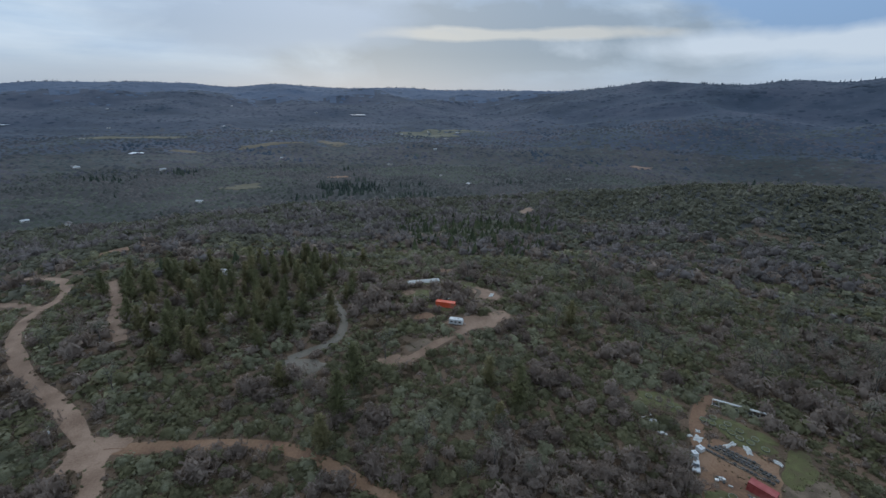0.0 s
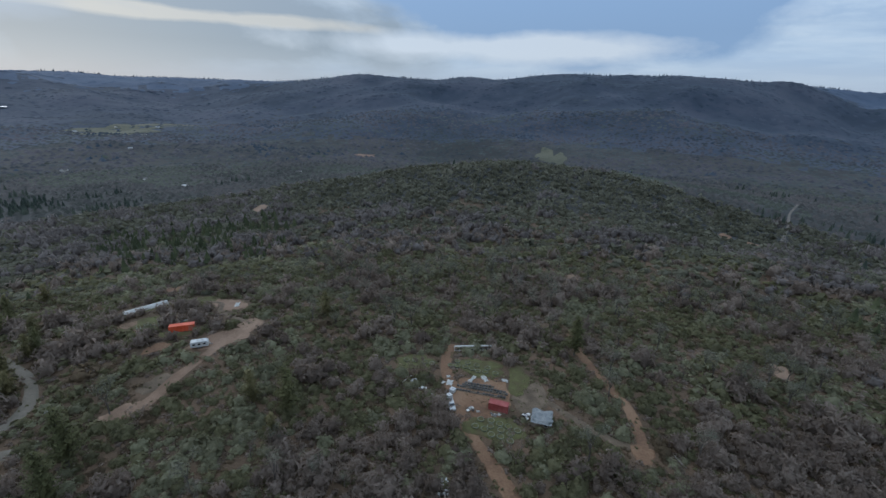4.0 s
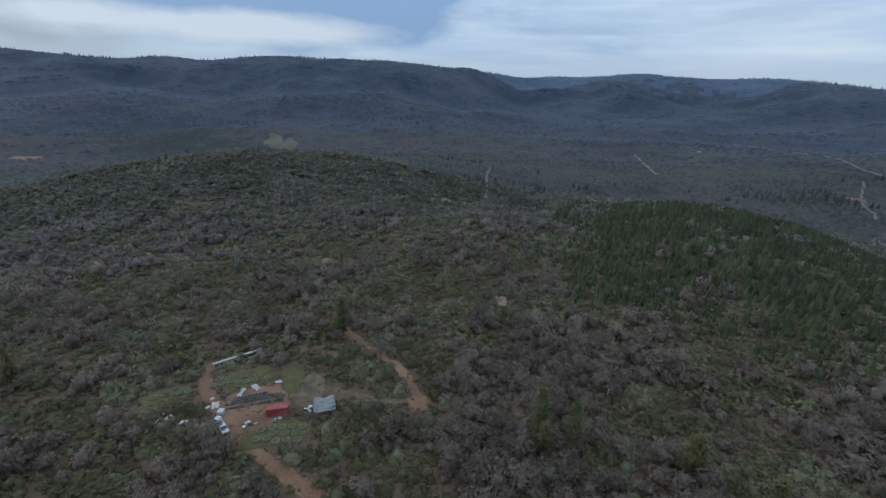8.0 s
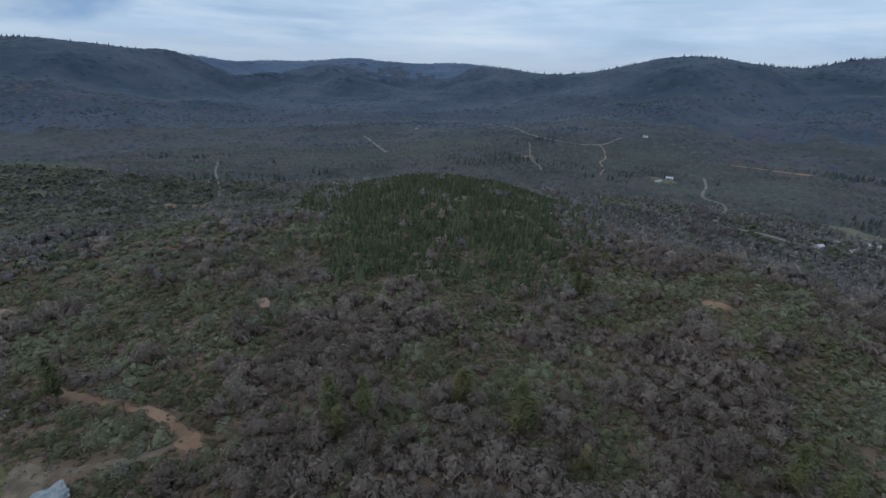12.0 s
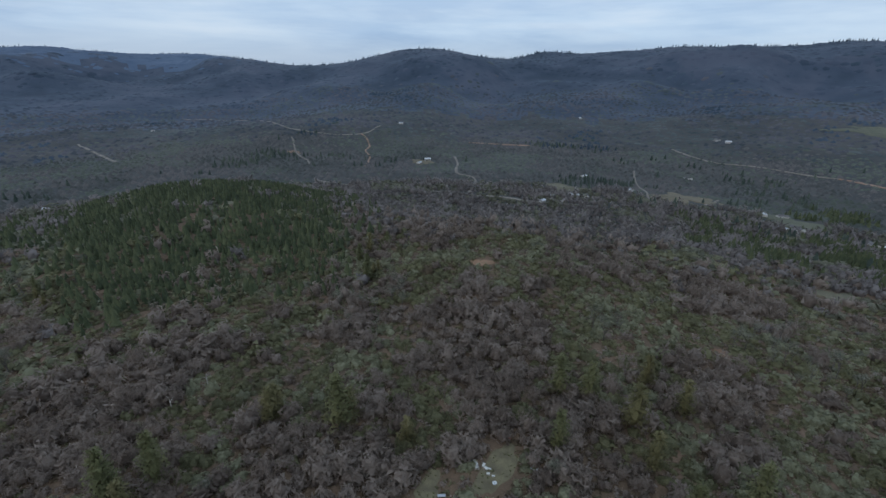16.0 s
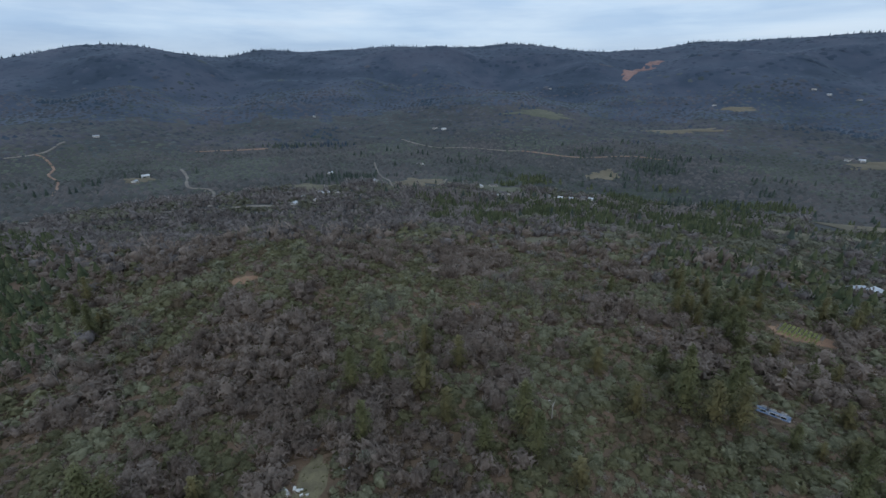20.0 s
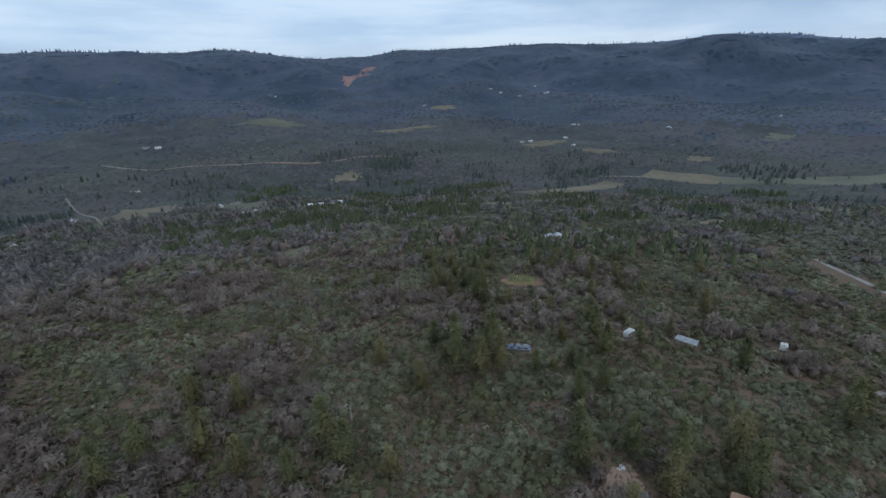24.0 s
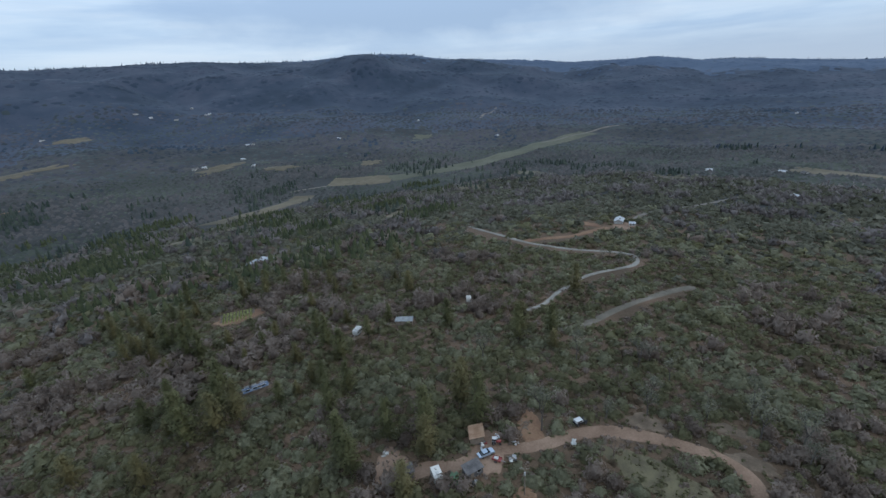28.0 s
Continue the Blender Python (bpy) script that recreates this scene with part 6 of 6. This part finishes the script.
part("stake", tube(B(), 0.05, 0, 0.3, 0.03, 1.5, 5), M_PIPE, pot)
for i in range(1, 26):
    copy_thing(pot, at(-12 + (i % 13) * 1.15, 186.0 + (i // 13) * 2.2 + 0.4 * math.sin(i * 2.1), i * 50, 0.15))
crumpled("plastic_sheet", 24.3, 194.0, 70, 4.2, 1.8, M_OFFWHITE, "white plastic sheet on the dirt bank", "plastic sheet", 0.6, 61)
crumpled("plastic_sheet", -34.0, 148.5, 10, 1.6, 1.2, M_OFFWHITE, "white plastic bundle beside the gravel drive", "plastic sheet", 0.9, 62)
heap("scrap_heap", 3.0, 186.0, 10, 4.0, 2.0, 0.7, "scrap and boards behind the orange container", 63)
hut("cabin", -112.8, 217.5, 20, 4.0, 5.5, 2.9, 2.3, M_OFFWHITE, M_GREYROOF, "small white cabin among the pines", "cabin", lift=0.0)

# ---- the clearing on the spur ----
crumpled("plastic_sheet", 51.2, -71.4, 30, 2.0, 1.4, M_OFFWHITE, "crumpled white plastic sheet at the edge of the grass", "plastic sheet", 0.6, 71)
crumpled("plastic_sheet", 52.6, -72.6, 80, 1.4, 1.1, M_OFFWHITE, "crumpled white plastic sheet at the edge of the grass", "plastic sheet", 0.5, 72)
o = thing("lounge_board", 59.0, -47.9, 55, "pale grey board bench on the grass", "bench", lift=0.12)
part("board", slab(B(), 0, 0, 0.35, 1.9, 0.7, 0.08, 0.02), M_GREYROOF, o)
for ex in (-0.75, 0.75):
    part("leg", slab(B(), ex, 0, 0, 0.1, 0.6, 0.35), M_PLANK, o)
o = thing("tyre", 54.1, -60.3, 0, "white-painted tyre ring lying on the ground", "tyre", lift=0.12)
bm = B()
n, q = 20, 8
vs = [[bm.verts.new(((0.42 + 0.16 * math.cos(6.2832 * j / q)) * math.cos(6.2832 * i / n), (0.42 + 0.16 * math.cos(6.2832 * j / q)) * math.sin(6.2832 * i / n), 0.15 + 0.15 * math.sin(6.2832 * j / q))) for j in range(q)] for i in range(n)]
for i in range(n):
    for j in range(q):
        bm.faces.new((vs[i][j], vs[(i + 1) % n][j], vs[(i + 1) % n][(j + 1) % q], vs[i][(j + 1) % q]))
part("tread", bm, M_WHITE, o)
part("rim", tube(B(), 0, 0, 0.05, 0.26, 0.1, 14), M_STEEL, o)
o = thing("kayak", 63.1, -73.7, 20, "small orange-red plastic boat with a white seat", "boat", lift=0.1)
bm = B()
for sgn in (1,):
    ring = []
    for i in range(9):
        u = i / 8 - 0.5
        w = 0.42 * (1 - (2 * u) ** 2) ** 0.5 + 0.02
        ring.append([bm.verts.new((u * 2.8, w * math.cos(a), 0.18 + 0.2 * math.sin(a))) for a in np.linspace(0, 6.2832, 9)[:-1]])
    for i in range(8):
        for j in range(8):
            bm.faces.new((ring[i][j], ring[i][(j + 1) % 8], ring[i + 1][(j + 1) % 8], ring[i + 1][j]))
part("hull", bm, M_ORANGE, o)
part("seat", slab(B(), -0.1, 0, 0.34, 0.6, 0.45, 0.14, 0.04), M_WHITE, o)
heap("scrap_heap", 58.5, -61.5, 10, 3.5, 2.2, 0.4, "scattered pale scraps on the grass", 73, [M_OFFWHITE, M_PLANK])
heap("scrap_heap", 69.5, -41.5, 10, 3.0, 2.0, 0.3, "scattered pale scraps on the grass", 74, [M_OFFWHITE, M_PLANK])
heap("rock_pile", 63.0, -60.5, 10, 4.0, 2.5, 0.4, "low heap of pale stones and boards", 75, [M_JUNK, M_OFFWHITE])

# ---- the shed yard by the curving drive ----
hut("shed", -77.8, -56.0, -50, 3.6, 4.6, 2.9, 2.3, M_PLANK, M_BROWNROOF, "plank shed with a rusty brown roof", lift=0.1)
sedan(-74.4, -50.7, 155)
o = thing("tractor", -79.2, -50.6, 120, "small red tractor standing beside the shed", "tractor", lift=0.2)
part("bonnet", slab(B(), 0.7, 0, 0.6, 1.3, 0.6, 0.5, 0.05), M_REDPAINT, o)
part("chassis", slab(B(), 0.1, 0, 0.4, 2.4, 0.4, 0.25), M_STEEL, o)
part("seat", slab(B(), -0.5, 0, 0.85, 0.45, 0.5, 0.35, 0.05), M_RUBBER, o)
part("canopy", slab(B(), -0.4, 0, 1.85, 1.2, 1.1, 0.08, 0.02), M_WHITE, o)
for s in (-1, 1):
    part("canopy_post", tube(B(), -0.7, s * 0.45, 0.7, 0.03, 1.16, 5), M_STEEL, o)
    wheel(o, -0.6, s * 0.62, 0.5, 0.3)
    wheel(o, 1.1, s * 0.5, 0.32, 0.2)
part("steering_wheel", tube(B(), 0.1, 0, 1.15, 0.2, 0.04, 12), M_RUBBER, o)
o = thing("utility_trailer", -74.3, -47.3, 100, "small red flatbed trailer with a white load", "trailer", lift=0.18)
part("deck", slab(B(), 0, 0, 0.5, 2.4, 1.4, 0.15, 0.02), M_REDPAINT, o)
part("load", slab(B(), -0.2, 0, 0.65, 1.1, 0.9, 0.35, 0.06), M_OFFWHITE, o, "white box on the deck")
part("drawbar", slab(B(), 1.7, 0, 0.5, 1.1, 0.12, 0.1), M_STEEL, o)
for s in (-1, 1):
    wheel(o, -0.1, s * 0.8, 0.32, 0.18)
    part("side_rail", slab(B(), 0, s * 0.68, 0.65, 2.4, 0.06, 0.3), M_REDPAINT, o)
crumpled("plastic_sheet", -82.7, -47.8, 70, 3.4, 1.4, M_WHITE, "white plastic sheet spread on the dirt drive", "plastic sheet", 0.35, 81)
crumpled("plastic_sheet", -91.0, -34.0, 20, 2.6, 1.2, M_OFFWHITE, "pale sheet beside the dirt drive", "plastic sheet", 0.3, 82)
crumpled("green_tarpaulin", -64.0, -53.0, 40, 4.0, 2.2, M_GREENTARP, "faded green tarpaulin on the ground", "tarpaulin", 0.25, 83)
hut("shed", -57.4, -63.6, 60, 2.4, 4.2, 2.3, 2.0, M_DARKROOF, M_DARKROOF, "dark low shed on the bare dirt yard", lift=0.05, windows=0)
hut("shed", -67.6, -50.2, 68, 2.6, 4.4, 2.4, 2.0, M_DARKROOF, M_DARKROOF, "dark low shed beside the drive", lift=0.05)
caravan(-61.2, -56.4, 58, 3.8, M_WALL, "weathered off-white camper trailer under the trees")
jeep(-98.9, -35.4, 150)
heap("scrap_heap", -76.6, -53.2, 20, 3.0, 1.6, 0.8, "white and grey goods stacked by the shed", 84, [M_WHITE, M_JUNK, M_REDPAINT, M_STEEL])
heap("scrap_heap", -81.6, -51.4, 10, 2.2, 1.4, 0.6, "mixed goods beside the shed", 85, [M_WHITE, M_REDPAINT, M_JUNK])
heap("scrap_heap", -76.8, -44.0, 30, 3.2, 2.0, 0.7, "pale scrap heap in the brush", 86)
heap("scrap_heap", -65.0, -48.2, 10, 2.4, 1.4, 0.6, "boards stacked at the end of the dark shed", 87)
heap("scrap_heap", -60.0, -73.0, 10, 2.4, 1.2, 0.3, "white scraps on the bare dirt", 88, [M_OFFWHITE])
heap("scrap_heap", -60.8, -53.2, 10, 2.2, 1.4, 0.5, "pale scraps behind the camper", 89, [M_OFFWHITE, M_JUNK])
heap("brush_pile", -90.0, -47.5, 10, 5.0, 2.6, 0.7, "pile of cut branches on the dirt bank", 90, [M_PLANK])


def utility_pole(x, y, turn, tall, label):
    o = thing("utility_pole", x, y, turn, label, "utility pole", "utility poles", -0.3)
    part("pole", tube(B(), 0, 0, 0, 0.17, tall, 10, r2=0.11), M_PLANK, o)
    a = part("crossarm", slab(B(), 0, 0, tall - 0.9, 0.12, 2.2, 0.14, 0.01), M_PLANK, o)
    for s in (-0.95, -0.4, 0.4, 0.95):
        part("insulator", tube(B(), 0, s, tall - 0.76, 0.06, 0.2, 8), M_OFFWHITE, a)
    part("transformer", tube(B(), 0.32, 0, tall - 2.3, 0.22, 0.8, 12), M_OFFWHITE, o)
    return o


utility_pole(-69.4, -36.8, 30, 9.0, "grey wooden utility pole with a pale transformer")
utility_pole(-103.1, 95.5, 10, 8.5, "grey wooden utility pole leaning over the road")

# ---- houses and yards on the slopes below ----
house(-56.0, -131.0, -20, 7.5, 2.2, 1.4, M_PLANK, M_BLUETARP, "small house roofed with a blue tarpaulin")
caravan(-100.2, -129.4, 20, 4.4, M_OFFWHITE, "old white trailer among the trees")
hut("shed", -117.0, -119.0, 35, 3.0, 7.0, 2.4, 2.1, M_PLANK, M_TARP, "long shed roofed with grey tarpaulin")
caravan(-149.6, -108.8, 40, 2.9, M_WALL, "small white trailer on the brush slope")
o = thing("garden_plot", -84.5, -198.0, -30, "fenced garden plot with rows of yellow-green plants", "garden", lift=0.0)
part("bed", slab(B(), 0, 0, -0.6, 15, 12, 0.75), M_SOIL, o)
leafy = [soup_mesh("crop_plant", [dome(14, 0.5) * np.array([0.6, 0.6, 0.95])], M_LEAFROW) for _ in range(4)]
for i in range(7):
    for k in range(9):
        w = new("crop_plant", leafy[(i * 5 + k) % 4])
        w.parent = o
        w.matrix_basis = pose(-6 + 12 * k / 8, -5 + 10 * i / 6, 0.15, 0, 0, 70 * k + 31 * i)
for ex in (-7.6, 7.6):
    for k in range(4):
        part("fence_post", tube(B(), ex, -6 + 4 * k, -0.3, 0.08, 2.0, 6), M_PLANK, o)
house(-316, -94, 12, 9, 5.5, 2.2, M_WALL, M_GREYROOF, "pale house with a grey metal roof beside orange clay")
hut("shed", -313, -84, 12, 3, 4, 2.2, 1.8, M_OFFWHITE, M_GREYROOF, "small white shed beside the far house", lift=0.0)

# houses scattered over the valleys: places, turn
proto = None
FAR_HOUSES = [(341, -491), (120, -584), (690, -511), (668, -476), (330, -503), (319, -594), (129, -568), (60, -604), (47, -605), (34, -606), (20, -612), (8, -618), (163, -622), (335, -809), (353, -460), (431, -643), (149, -640),
              (341, -428), (326, -452), (316, -470), (613, 44), (1053, -690), (1434, -154), (865, -1232), (406, -1148), (433, -1155), (-136, -276), (-146, -274), (-443, -1064), (-460, -1060), (-690, -1273), (-705, -1268), (-539, -988)]
MORE_HOUSES = [(-657, -1835), (-723, -1793), (-821, -1773), (-835, -1770), (235, -1970), (-571, -1090), (-874, -1991), (-622, -1863), (-730, -99), (-1743, -30), (-574, 63), (-519, 4), (-759, -15), (-785, 10), (-1236, -1086), (-1138, -701), (-325, -1748), (-883, -1097),
               (-366, 662), (-443, 511), (-509, 527), (-774, 950), (-790, 965), (-1223, 2716), (-594, 954), (-2, 909), (49, 802), (-167, 1861), (15, 1753), (-22, 1386), (-421, 1192), (267, 942), (-1659, 2316), (-697, 2575), (-134, 1157), (-60, 1960), (60, 1880), (-120, 1800), (-900, 1900), (-1300, 1800), (-1100, 1400), (-650, 1750)]
far_proto = [house(FAR_HOUSES[0][0], FAR_HOUSES[0][1], 20, 13, 8, 3.0, M_WALL, M_GREYROOF, "pale valley house with a light metal roof among trees", 0.3, "valley houses"),
             house(FAR_HOUSES[1][0], FAR_HOUSES[1][1], -35, 16, 9, 3.2, M_WALL, M_DARKROOF, "pale valley house with a dark shingle roof", 0.3, "valley houses"),
             house(FAR_HOUSES[2][0], FAR_HOUSES[2][1], 60, 11, 8, 3.0, M_OFFWHITE, M_GREYROOF, "white valley house with a light metal roof", 0.3, "valley houses")]
pr = random.Random(5)
for k, (px, py) in enumerate(FAR_HOUSES[3:] + MORE_HOUSES):
    copy_thing(far_proto[k % 3], at(px, py, pr.uniform(0, 180), 0.3) @ Matrix.Scale(0.72 if math.hypot(px, py) < 1000 else 0.9, 4))


def pond(x, y, across, along, turn, label):
    o = patch("pond", x, y, across, along, turn, M_WATER, label, 1.5, "pond", 0.9)
    z = float(np.percentile([land(v.co.x, v.co.y) for v in o.data.vertices], 60)) + 0.4
    for v in o.data.vertices:
        v.co.z = z
    return o


pond(-828, 1204, 64, 34, 30, "still valley pond reflecting the pale sky")
pond(-460, 2557, 80, 60, 0, "still valley pond reflecting the pale sky")
pond(-1715, 1807, 50, 70, 0, "still valley pond reflecting the pale sky")
